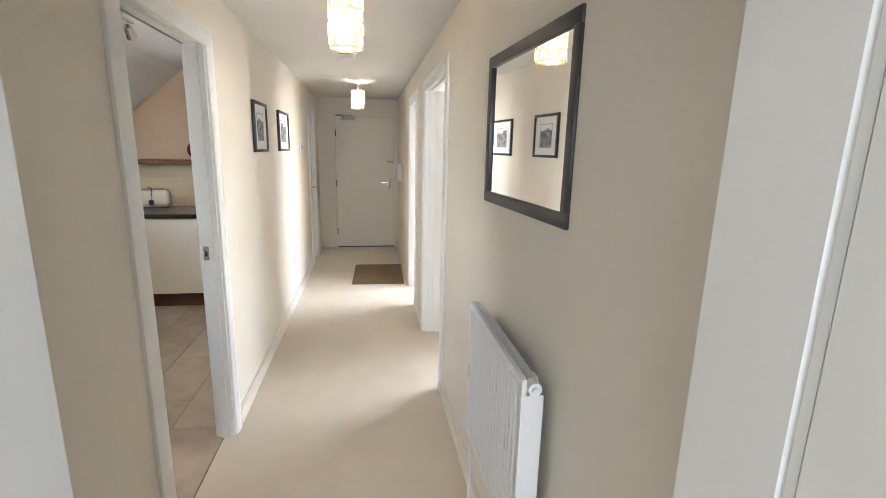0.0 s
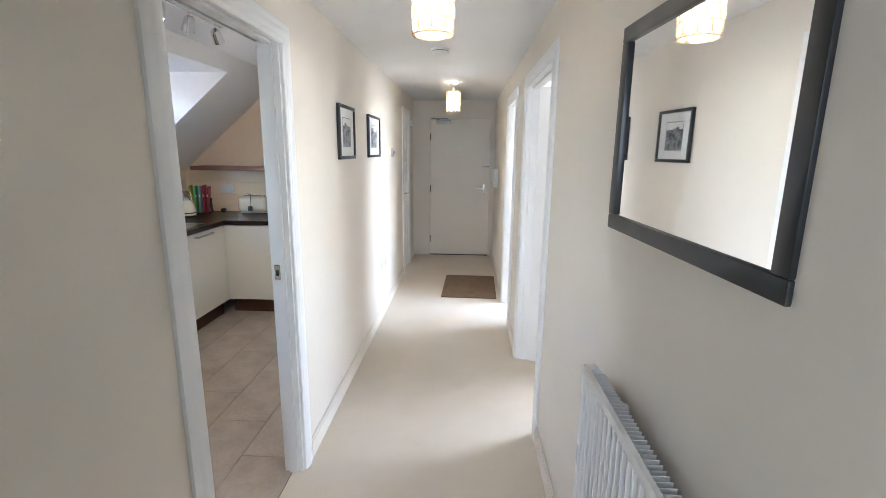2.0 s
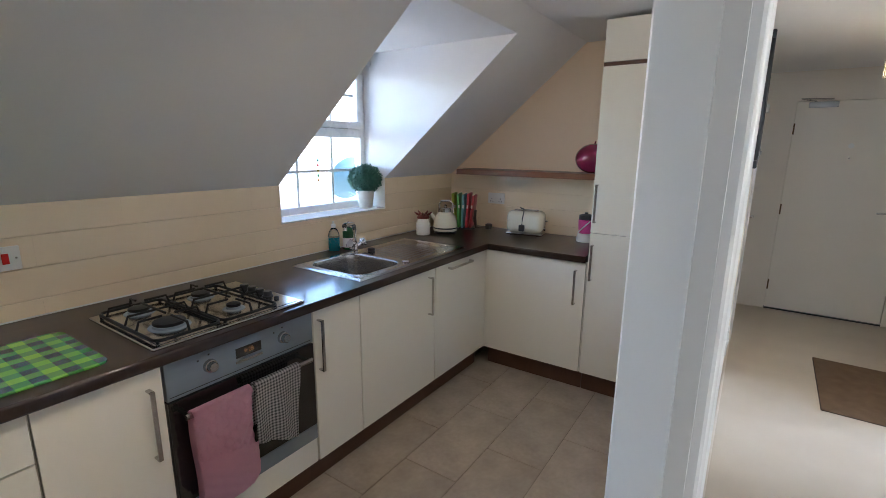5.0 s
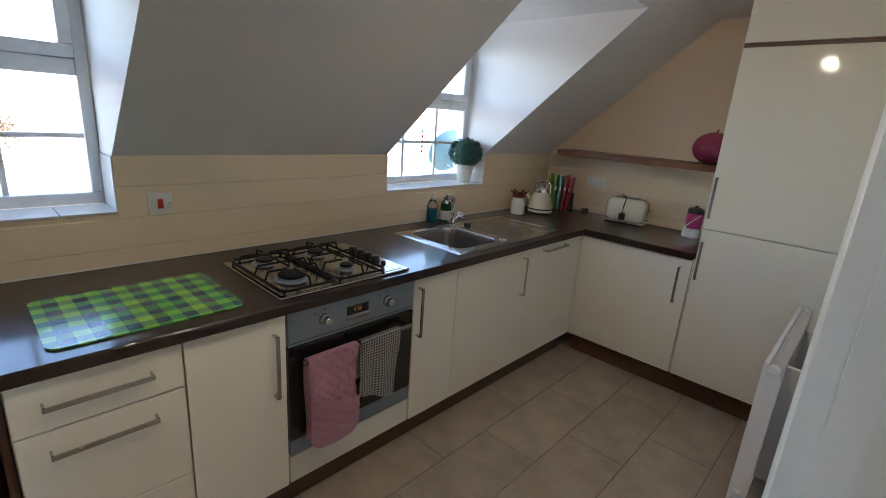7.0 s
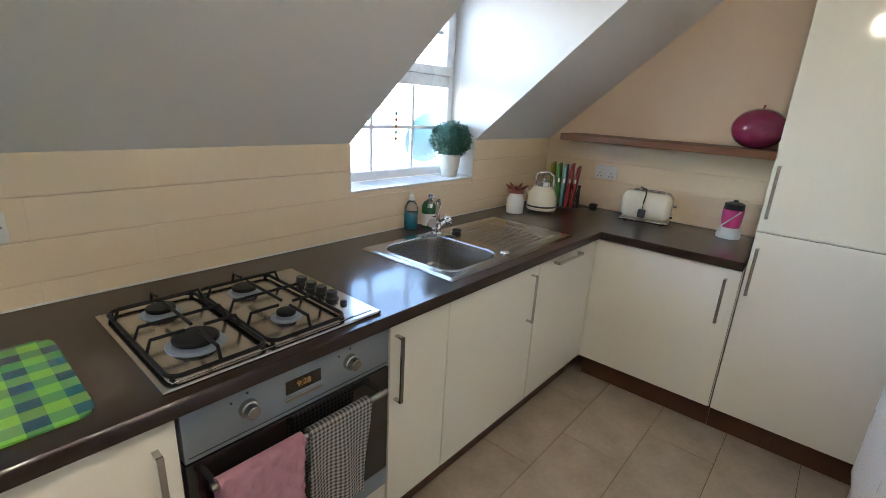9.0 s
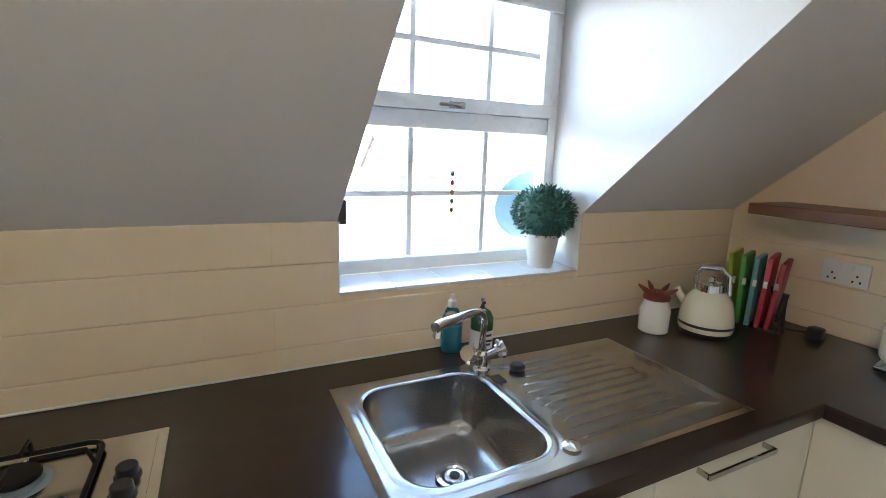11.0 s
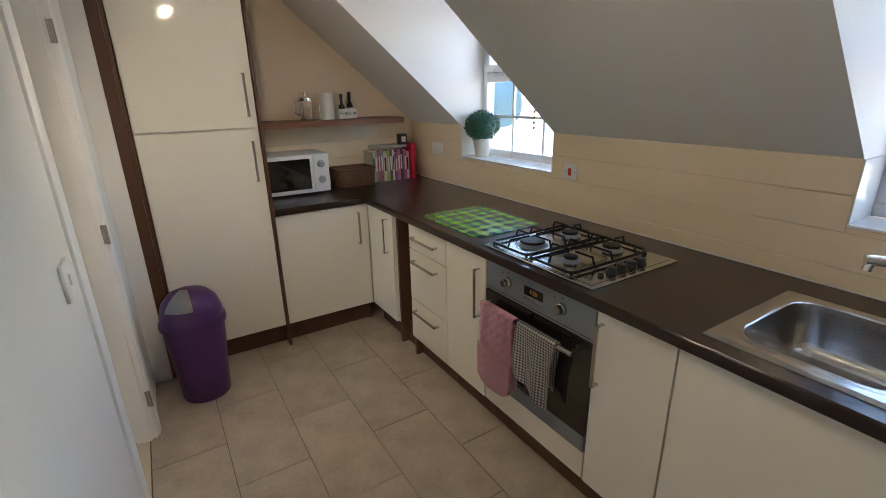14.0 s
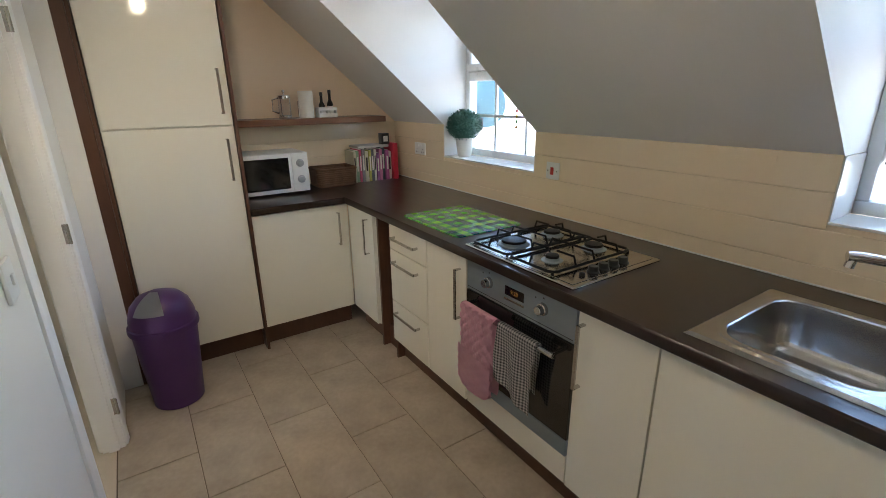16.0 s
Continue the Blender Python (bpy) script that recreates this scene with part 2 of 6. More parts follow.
def weave(name, stepz):
    """Black and white fine check of a tea towel."""
    m = plaid(name, (0.10, 0.095, 0.10), (0.12, 0.11, 0.11), (0.74, 0.70, 0.68), (0.70, 0.66, 0.64), stepz)
    s = [x for x in m.node_tree.nodes if x.type == 'SEPXYZ'][0]
    for x in [x for x in m.node_tree.nodes if x.type == 'MATH' and x.operation == 'MULTIPLY']:
        src = x.inputs[0].links[0].from_socket
        if src.name == "X":
            m.node_tree.links.new(s.outputs[2], x.inputs[0])
    m.node_tree.nodes["Principled BSDF"].inputs["Roughness"].default_value = 0.9
    return m


TOWEL = weave("checked_tea_towel", 0.0125)

# ---- builders ----


def V(*a):
    return Vector(a)


def box(bm, x0, x1, y0, y1, z0, z1, bev=0.0, seg=2, m=None):
    r = bmesh.ops.create_cube(bm, size=1.0)
    vs = r["verts"]
    for v in vs:
        v.co = V((x0 + x1) / 2 + v.co.x * (x1 - x0), (y0 + y1) / 2 + v.co.y * (y1 - y0), (z0 + z1) / 2 + v.co.z * (z1 - z0))
    if bev:
        es = list({e for v in vs for e in v.link_edges})
        r = bmesh.ops.bevel(bm, geom=es, offset=bev, segments=seg, affect='EDGES', profile=0.5)
        vs = list({v for f in r["faces"] for v in f.verts} | {v for v in vs if v.is_valid})
    if m is not None:
        bmesh.ops.transform(bm, matrix=m, verts=[v for v in vs if v.is_valid])
    return bm


def lathe(bm, prof, seg=28, m=None, cap=True):
    """A turned body from (radius, height) pairs."""
    rings = []
    for r, z in prof:
        rings.append([bm.verts.new((r * math.cos(2 * math.pi * i / seg), r * math.sin(2 * math.pi * i / seg), z)) for i in range(seg)])
    for a, b in zip(rings, rings[1:]):
        for i in range(seg):
            bm.faces.new((a[i], a[(i + 1) % seg], b[(i + 1) % seg], b[i]))
    if cap:
        bm.faces.new(rings[0][::-1])
        bm.faces.new(rings[-1])
    if m is not None:
        bmesh.ops.transform(bm, matrix=m, verts=[v for r in rings for v in r])
    return bm


def tube(bm, pts, r, seg=10, cap=True):
    """A round bar along points."""
    pts = [Vector(p) for p in pts]
    rings = []
    up = V(0, 0, 1)
    for i, p in enumerate(pts):
        d = (pts[min(i + 1, len(pts) - 1)] - pts[max(i - 1, 0)]).normalized()
        a = d.cross(up)
        if a.length < 0.05:
            a = d.cross(V(1, 0, 0))
        a.normalize()
        b = d.cross(a)
        rr = r[i] if isinstance(r, (list, tuple)) else r
        rings.append([bm.verts.new(p + rr * (math.cos(2 * math.pi * k / seg) * a + math.sin(2 * math.pi * k / seg) * b)) for k in range(seg)])
    for a, b in zip(rings, rings[1:]):
        for i in range(seg):
            bm.faces.new((a[i], a[(i + 1) % seg], b[(i + 1) % seg], b[i]))
    if cap:
        bm.faces.new(rings[0][::-1])
        bm.faces.new(rings[-1])
    return bm


def prism(bm, poly, axis, a, b):
    """A flat polygon pushed along an axis: poly gives the other two coordinates in order."""
    def co(p, t):
        return {"x": (t, p[0], p[1]), "y": (p[0], t, p[1]), "z": (p[0], p[1], t)}[axis]
    lo = [bm.verts.new(co(p, a)) for p in poly]
    hi = [bm.verts.new(co(p, b)) for p in poly]
    n = len(poly)
    bm.faces.new(lo)
    bm.faces.new(hi[::-1])
    for i in range(n):
        bm.faces.new((lo[i], hi[i], hi[(i + 1) % n], lo[(i + 1) % n]))
    bmesh.ops.recalc_face_normals(bm, faces=bm.faces)
    return bm


def mesh_of(name, bm, material, smooth=False):
    bmesh.ops.recalc_face_normals(bm, faces=bm.faces)
    me = bpy.data.meshes.new(name)
    bm.to_mesh(me)
    bm.free()
    for mm in (material if isinstance(material, (list, tuple)) else [material]):
        me.materials.append(mm)
    if smooth:
        for p in me.polygons:
            p.use_smooth = True
        me.set_sharp_from_angle(angle=radians(35))
    return me


def part(name, bm, material, parent, label="", smooth=True):
    ob = new(name, mesh_of(name, bm, material, smooth))
    ob.parent = parent
    if label:
        ob["label"] = label
    return ob


def thing(name, loc, label, category, group="", rz=0, kind=""):
    ob = new(name)
    ob.empty_display_size = 0.05
    ob.matrix_world = pose(*loc, 0, 0, rz)
    return tagged(ob, label, category, group, kind)


def solid(name, bm, material, label, category="", kind="structure", smooth=False, group=""):
    return tagged(new(name, mesh_of(name, bm, material, smooth)), label, category, group, kind)


B = bmesh.new


def bx(*a, **k):
    return box(B(), *a, **k)


# ---- structure ----
CZ = 2.26          # ceiling
HX = 1.19          # hall width
KX0, KX1 = -2.145, -0.088   # kitchen depth
KY0, KY1 = 0.66, 5.28      # kitchen length
ZS, ZT = 1.126, 1.33       # sill and top of the wall under the slope
WINS = ((1.365, 2.235), (3.535, 4.415))
DOORZ = 1.99
KD = (1.752, 2.54)          # kitchen door opening
RD1 = (2.90, 3.89)         # side room door opening
RD2 = (4.56, 5.22)         # second side door opening
LD = (6.31, 6.85)          # far door in the kitchen-side wall
GRAD = (2.165 - ZT) / (-1.165 - KX0)
XC = KX0 + (CZ - ZT) / GRAD


def wall_x(bm, x0, x1, y0, y1, z1, holes):
    """A wall along y with door holes (y0, y1, top)."""
    y = y0
    for a, b, top in sorted(holes):
        box(bm, x0, x1, y, a, 0, z1)
        box(bm, x0, x1, a, b, top, z1)
        y = b
    box(bm, x0, x1, y, y1, 0, z1)
    return bm


wall_x(bm := B(), -0.045, 0.0, 0.5, 7.43, CZ, [(*KD, DOORZ + .03), (*LD, DOORZ + .03)])
solid("wall_hall_west", bm, WALL, "cream painted hall wall with two doorways", "wall")
wall_x(bm := B(), KX1, -0.0455, KY0, KY1, CZ, [(*KD, DOORZ + .03)])
solid("wall_kitchen_east", bm, EWALL, "pale painted kitchen wall beside the doorway", "wall")
wall_x(bm := B(), HX, HX + 0.1, 0.62, 7.43, CZ, [(*RD1, DOORZ + .03), (*RD2, DOORZ + .03)])
solid("wall_hall_east", bm, WALL, "cream painted hall wall with two open doorways", "wall")
bm = B()
box(bm, -0.15, 0.225, 7.43, 7.53, 0, CZ)
box(bm, 1.155, 1.29, 7.43, 7.53, 0, CZ)
box(bm, 0.225, 1.155, 7.43, 7.53, 2.02, CZ)
# added unseen slab that stops outside light at the door's gaps
box(bm, -0.15, 1.29, 7.545, 7.6, -0.1, CZ)
solid("wall_hall_end", bm, WALL, "cream painted wall around the entrance door, with an unseen light-blocking slab behind", "wall")
bm = B()
box(bm, -0.075, 0.385, 0.5, 0.62, 0, CZ)
box(bm, 1.17, 1.29, 0.5, 0.62, 0, CZ)
box(bm, 0.385, 1.17, 0.5, 0.62, 2.02, CZ)
solid("wall_hall_start", bm, WALL, "cream painted wall with an open doorway", "wall")
# rooms beyond the doors, closed and plain
bm = B()
box(bm, 4.3, 4.4, 1.0, 7.5, 0, 0.85)
box(bm, 4.3, 4.4, 1.0, 7.5, 2.25, CZ)
box(bm, 4.3, 4.4, 1.0, 3.6, 0.85, 2.25)
box(bm, 4.3, 4.4, 6.2, 7.5, 0.85, 2.25)
box(bm, 1.29, 4.4, 0.9, 1.0, 0, CZ)
box(bm, 1.29, 4.4, 7.43, 7.53, 0, CZ)
solid("wall_side_room", bm, CEIL, "plain white walls of a bright side room", "wall")
bm = B()
box(bm, -2.0, -1.9, -4.0, 0.5, 0, CZ)
box(bm, 3.4, 3.5, -4.0, 0.5, 0, CZ)
box(bm, -2.0, 3.5, -4.1, -4.0, 0, CZ)
box(bm, -2.0, -0.08, 0.5, 0.6, 0, CZ)
box(bm, 1.295, 3.5, 0.5, 0.6, 0, CZ)
solid("wall_back_room", bm, WALL, "plain cream walls of the room behind", "wall")
solid("floor_hall", bx(-0.05, 4.4, -4.1, 7.53, -0.1, 0), CARPET, "beige short pile carpet through the hall", "carpet")
solid("floor_back_room", bx(-2.0, -0.0505, -4.1, 0.58, -0.1, 0), CARPET, "beige carpet of the room behind", "carpet")
solid("ceiling_hall", bx(-0.1, 4.4, -4.1, 7.53, CZ, CZ + 0.15), CEIL, "white painted hall ceiling", "ceiling")
solid("ceiling_back_room", bx(-2.0, -0.1, -4.1, 0.58, CZ, CZ + 0.15), CEIL, "white painted ceiling of the room behind", "ceiling")
solid("ceiling_kitchen", bx(XC - 0.02, -0.1, 0.58, KY1 + 0.1, CZ, CZ + 0.15), CEIL, "flat white part of the kitchen ceiling", "ceiling")

# sloping ceiling between and above the two dormers
bm = B()
TH = 0.14


def slope(bm, y0, y1, xa):
    za = ZT + GRAD * (xa - KX0)
    prism(bm, [(xa, za), (XC, CZ), (XC, CZ + TH), (xa, za + TH)], "y", y0, y1)


slope(bm, KY0 - 0.1, WINS[0][0] - 0.09, KX0)
slope(bm, WINS[0][1] + 0.09, WINS[1][0] - 0.09, KX0)
slope(bm, WINS[1][1] + 0.09, KY1 + 0.1, KX0)
for a, b in WINS:
    slope(bm, a - 0.09, b + 0.09, -1.165)
solid("ceiling_slope", bm, CEIL, "white sloping attic ceiling with two dormers", "ceiling")
for k, (a, b) in enumerate(WINS):
    for i, (y0, y1) in enumerate(((a - 0.09, a), (b, b + 0.09))):
        bm = prism(B(), [(-2.40, ZT), (KX0, ZT), (-1.165, 2.165), (-1.165, 2.20), (-2.40, 2.20)], "y", y0, y1)
        solid("wall_dormer_cheek_%d" % (2 * k + i + 1), bm, CEIL, "white side wall of a dormer", "wall")
    solid("ceiling_dormer_%d" % (k + 1), bx(-2.45, -1.165, a, b, 2.165, 2.28), CEIL, "white flat dormer ceiling", "ceiling")

# wall under the slope, with the window sills cut in
bm = B()
X0 = -2.40
box(bm, X0, KX0, KY0 - 0.1, KY1 + 0.1, 0, ZS - 0.012)
ys = [KY0 - 0.1, WINS[0][0], WINS[0][1], WINS[1][0], WINS[1][1], KY1 + 0.1]
for i in (0, 2, 4):
    box(bm, X0, KX0, ys[i], ys[i + 1], ZS - 0.012, ZT)
west = solid("wall_kitchen_west", bm, GROUT, "low tiled kitchen wall under the sloping ceiling", "wall")
bm = B()
prism(bm, [(KX0, 0), (KX1, 0), (KX1, CZ), (XC, CZ), (KX0, ZT)], "y", KY0 - 0.1, KY0)
south = solid("wall_kitchen_south", bm, KWALL, "cream painted kitchen end wall under the slope", "wall")
bm = B()
prism(bm, [(KX0, 0), (KX1, 0), (KX1, CZ), (XC, CZ), (KX0, ZT)], "y", KY1, KY1 + 0.1)
north = solid("wall_kitchen_north", bm, KWALL, "cream painted kitchen end wall under the slope", "wall")
solid("wall_kitchen_pier", bx(-0.176, KX1 - 0.0005, KY0, 1.256, 0, CZ), EWALL, "pale painted wall return beside the larder", "wall")
kfloor = solid("floor_kitchen", bx(KX0 - 0.2, -0.0505, 0.581, KY1 + 0.1, -0.1, -0.004), FGROUT, "grout bed of the tiled kitchen floor", "floor")

# skirting boards
bm = B()


def skirt(bm, x0, x1, y0, y1):
    box(bm, x0, x1, y0, y1, 0, 0.085)
    if x1 - x0 < y1 - y0:
        c = (x0 + 0.004, x1 - 0.004, y0, y1)
    else:
        c = (x0, x1, y0 + 0.004, y1 - 0.004)
    box(bm, *c, 0.085, 0.10)


for a, b in ((0.62, KD[0] - 0.081), (KD[1] + 0.081, LD[0] - 0.081), (LD[1] + 0.081, 7.43)):
    skirt(bm, 0.0005, 0.016, a, b)
for a, b in ((0.62, RD1[0] - 0.081), (RD1[1] + 0.081, RD2[0] - 0.081), (RD2[1] + 0.081, 7.43)):
    skirt(bm, HX - 0.016, HX - 0.0005, a, b)
skirt(bm, 0.02, 0.16, 7.414, 7.4295)
solid("baseboard", bm, WALL, "cream painted skirting boards along the hall", "skirting board")
bm = B()
skirt(bm, KX1 - 0.016, KX1 - 0.0005, KD[1] + 0.081, 4.6)
solid("baseboard_kitchen", bm, WHITE, "white painted skirting board in the kitchen", "skirting board")


def door_lining(name, y0, y1, xa, xb, sides, label):
    """Lining of an opening in a wall along y, with stepped casings on the faces named."""
    ob = tagged(new(name), label, "door frame", "", "structure")
    bm = B()
    box(bm, xa, xb, y0, y0 + 0.022, 0, DOORZ)
    box(bm, xa, xb, y1 - 0.022, y1, 0, DOORZ)
    box(bm, xa, xb, y0, y1, DOORZ, DOORZ + 0.03)
    xm = (xa + xb) / 2
    box(bm, xm - 0.02, xm + 0.02, y0 + 0.022, y0 + 0.034, 0, DOORZ)
    box(bm, xm - 0.02, xm + 0.02, y1 - 0.034, y1 - 0.022, 0, DOORZ)
    box(bm, xm - 0.02, xm + 0.02, y0 + 0.022, y1 - 0.022, DOORZ - 0.012, DOORZ)
    part("door_lining", bm, WHITE, ob, smooth=False)
    for s, x in sides:
        bm = B()
        f = 1 if x > -0.05 else 0.7
        prof = ((-0.008, 0.0), (-0.008, 0.010), (-0.004, 0.014), (0.008, 0.015), (0.012, 0.018), (0.026, 0.018), (0.030, 0.0205), (0.046, 0.0205), (0.051, 0.017), (0.060, 0.0165), (0.074, 0.0155), (0.080, 0.011), (0.080, 0.0))
        loops = []
        for w, t in prof:
            xx = x + s * t * f
            loops.append([bm.verts.new(p) for p in ((xx, y0 - w, 0.0), (xx, y0 - w, DOORZ + w), (xx, y1 + w, DOORZ + w), (xx, y1 + w, 0.0))])
        for p, q in zip(loops, loops[1:]):
            for i in range(3):
                bm.faces.new((p[i], p[i + 1], q[i + 1], q[i]))
        part("casing", bm, WHITE, ob, smooth=True)
    return ob


kdf = door_lining("door_frame_1", *KD, KX1, 0.0, ((1, 0.0), (-1, KX1)), "white moulded frame of the open kitchen doorway")
rdf = door_lining("door_frame_2", *RD1, HX, HX + 0.1, ((-1, HX),), "white moulded frame of an open side room doorway")
rd2 = door_lining("door_frame_3", *RD2, HX, HX + 0.1, ((-1, HX),), "white moulded frame of the further side doorway")
ldf = door_lining("door_frame_4", *LD, -0.045, 0.0, ((1, 0.0),), "white moulded frame of a closed cupboard door")


def strike(parent, x, y, face):
    bm = bx(x - 0.013, x + 0.013, min(y, y + face * 0.002), max(y, y + face * 0.002), 0.985, 1.055, bev=0.0009, seg=1)
    st = part("strike_plate", bm, HANDLE, parent, "satin metal latch plate")
    part("latch_hole", bx(x - 0.006, x + 0.006, min(y + face * 0.0021, y + face * 0.003), max(y + face * 0.0021, y + face * 0.003), 1.005, 1.03), BLACK, st)


strike(kdf, -0.058, KD[1] - 0.034, -1)
strike(rd2, HX + 0.08, RD2[1] - 0.022, -1)
for z in (0.22, 1.02, 1.78):
    bm = bx(KX1 - 0.004, KX1 + 0.010, KD[0] + 0.0225, KD[0] + 0.0245, z - 0.04, z + 0.04)
    lathe(bm, [(0.006, -0.04), (0.006, 0.04)], 10, Matrix.Translation((KX1 - 0.006, KD[0] + 0.026, z)))
    part("hinge", bm, HANDLE, kdf)
# start of the hall: lining of the doorway that the walk comes through
bm = B()
for x0, x1 in ((0.385, 0.41), (1.145, 1.17)):
    box(bm, x0, x1, 0.49, 0.63, 0, DOORZ)
box(bm, 0.385, 1.17, 0.49, 0.63, DOORZ, DOORZ + 0.03)
for yy in ((0.63, 0.642), (0.478, 0.49)):
    box(bm, 0.335, 0.40, *yy, 0, DOORZ + 0.07)
    box(bm, 1.155, 1.188, *yy, 0, DOORZ + 0.07)
    box(bm, 0.40, 1.155, *yy, DOORZ + 0.01, DOORZ + 0.07)
solid("door_frame_5", bm, WHITE, "white frame of the doorway at the hall's start", "door frame")


def panel_door(name, w, h, t, label, handle_z=1.0, six=True, category="door"):
    """A moulded leaf in its own plane: hinge edge at x = 0, running along +x, thickness along y."""
    ob = tagged(new(name), label, category, "", "structure")
    bm = bx(0, w, -t / 2, t / 2, 0.006, h, bev=0.002, seg=1)
    part("leaf", bm, WHITE, ob, smooth=False)
    if six:
        rows = ((0.18, 0.62), (0.80, 1.42), (1.54, h - 0.13))
        for k in (0, 1):
            x0 = 0.105 + k * (w - 0.21 + 0.10) / 2
            x1 = x0 + (w - 0.21 - 0.10) / 2
            for z0, z1 in rows:
                for s in (1, -1):
                    bm = B()
                    y = s * t / 2
                    q = sorted((y, y + s * 0.006))
                    for b0, b1, c0, c1 in ((x0, x1, z0, z0 + 0.02), (x0, x1, z1 - 0.02, z1), (x0, x0 + 0.02, z0 + 0.02, z1 - 0.02), (x1 - 0.02, x1, z0 + 0.02, z1 - 0.02)):
                        box(bm, b0, b1, *q, c0, c1, bev=0.0028, seg=2)
                    box(bm, x0 + 0.05, x1 - 0.05, *sorted((y, y + s * 0.004)), z0 + 0.05, z1 - 0.05, bev=0.0018, seg=2)
                    part("panel_moulding", bm, WHITE, ob, smooth=False)
    return ob


def lever(parent, x, z, y, s, dirx):
    """A lever on a back plate on the face y (outward s), lever running along dirx."""
    bm = bx(x - 0.019, x + 0.019, *sorted((y, y + s * 0.006)), z - 0.075, z + 0.075, bev=0.002, seg=2)
    pl = part("handle_plate", bm, HANDLE, parent, "satin metal back plate")
    bm = tube(B(), [(x, y + s * 0.006, z + 0.02), (x, y + s * 0.045, z + 0.02), (x + dirx * 0.015, y + s * 0.055, z + 0.02), (x + dirx * 0.11, y + s * 0.05, z + 0.02)], 0.0085, 12)
    part("lever", bm, CHROME, pl, "chrome lever")


d1 = panel_door("door_1", 0.72, DOORZ - 0.01, 0.038, "white panelled side room door standing open")
d1.matrix_world = pose(HX + 0.08, RD1[1] - 0.045, 0.004, 0, 0, -19)
lever(d1, 0.665, 1.0, -0.019, -1, -1)
d2 = panel_door("door_2", RD2[1] - RD2[0] - 0.06, DOORZ - 0.01, 0.038, "white panelled bathroom door standing wide open")
d2.matrix_world = pose(HX + 0.115, RD2[0] + 0.04, 0.004, 0, 0, 5)
d3 = panel_door("door_3", LD[1] - LD[0] - 0.05, DOORZ - 0.01, 0.038, "closed white panelled cupboard door")
d3.matrix_world = pose(-0.030, LD[0] + 0.025, 0.004, 0, 0, 90)
lever(d3, 0.06, 1.0, -0.019, -1, 1)

d4 = panel_door("door_4", 0.74, DOORZ - 0.01, 0.038, "white panelled door standing open into the room behind")
d4.matrix_world = pose(1.166, 0.472, 0.004, 0, 0, -90)

# entrance door at the hall's end
ed = tagged(new("entrance_door"), "plain cream-white flush entrance door, closed", "door", "", "structure")
ed.matrix_world = pose(0.25, 7.44, 0)
part("door_frame", prism(B(), [(-0.025, 0), (-0.025, 2.02), (0.905, 2.02), (0.905, 0), (0.88, 0), (0.88, 1.995), (0, 1.995), (0, 0)], "y", -0.018, 0.06), WALL, ed, smooth=False)
lf = part("leaf", bx(0.004, 0.876, 0.0, 0.044, 0.012, 1.992, bev=0.002, seg=1), OFFWH, ed, smooth=False)
part("threshold", bx(0, 0.88, -0.02, 0.05, 0.0, 0.011), BLACK, ed)
for z in (0.25, 1.0, 1.75):
    part("hinge", lathe(B(), [(0.009, z - 0.05), (0.009, z + 0.05)], 10, Matrix.Translation((0.004, -0.006, 0))), BRASSD, ed, "dark brass hinge")
lever(ed, 0.80, 1.0, -0.0, -1, -1)
part("thumb_turn", bx(0.765, 0.87, -0.02, 0.0, 1.325, 1.345, bev=0.004), HANDLE, ed)
part("spyhole", lathe(B(), [(0.008, 0), (0.008, 0.004)], 12, pose(0.44, -0.0, 1.49, 90)), HANDLE, ed)
part("number_mark", lathe(B(), [(0.022, 0), (0.022, 0.003)], 16, pose(0.44, -0.0, 1.60, 90)), PLASTIC, ed)
cl = part("door_closer", bx(0.09, 0.30, -0.052, 0.0, 1.935, 1.985, bev=0.006), GREYPL, ed, "silver overhead door closer")
part("closer_arm", tube(B(), [(0.14, -0.035, 1.99), (0.02, -0.20, 2.0), (0.26, -0.03, 2.008)], 0.006, 8), HANDLE, cl)

# ---- kitchen tiles, sills and windows ----
_tm = {}


def wall_tile(w, h):
    k = (round(w, 3), round(h, 3))
    if k not in _tm:
        _tm[k] = mesh_of("tile", prism(B(), [(-0.004, 0.0004), (0.0030, 0.0004), (0.0044, 0.0022), (0.005, 0.0055), (0.005, h - 0.0055), (0.0044, h - 0.0022), (0.0030, h - 0.0004), (-0.004, h - 0.0004)], "y", 0.0001, w - 0.0001), TILE)
    return _tm[k]


def put_tile(parent, m, w, h):
    if w < 0.012:
        return
    ob = new("tile", wall_tile(w, h))
    ob.matrix_world = m
    ob.parent = parent


TW = 0.60
for row, (z, z1) in enumerate(((0.911, 0.977), (0.977, 1.097), (1.097, 1.216), (1.216, 1.333))):
    TH_ = z1 - z
    spans = [(KY0, KY1)] if row < 2 else [(KY0, WINS[0][0]), (WINS[0][1], WINS[1][0]), (WINS[1][1], KY1)]
    for a, b in spans:
        y = KY0 - (0.30 if row % 2 else 0)
        while y < b:
            y0, y1 = max(y, a), min(y + TW, b)
            if y1 > y0:
                put_tile(west, pose(KX0, y0, z), y1 - y0, TH_)
            y += TW
    for par, yy, rz, x0, x1 in ((south, KY0, 90, KX0 + 0.006, -0.86), (north, KY1, -90, KX0 + 0.006, -0.77)):
        x = x0 - (0.30 if row % 2 else 0)
        while x < x1:
            a, b = max(x, x0), min(x + TW, x1)
            if b > a:
                put_tile(par, pose(b, yy, z, 0, 0, 90) if rz == 90 else pose(a, yy, z, 0, 0, -90), b - a, TH_)
            x += TW
bm = B()
box(bm, KX0, KX0 + 0.008, KY0, KY1, 0.9102, 0.9165, bev=0.002, seg=1)
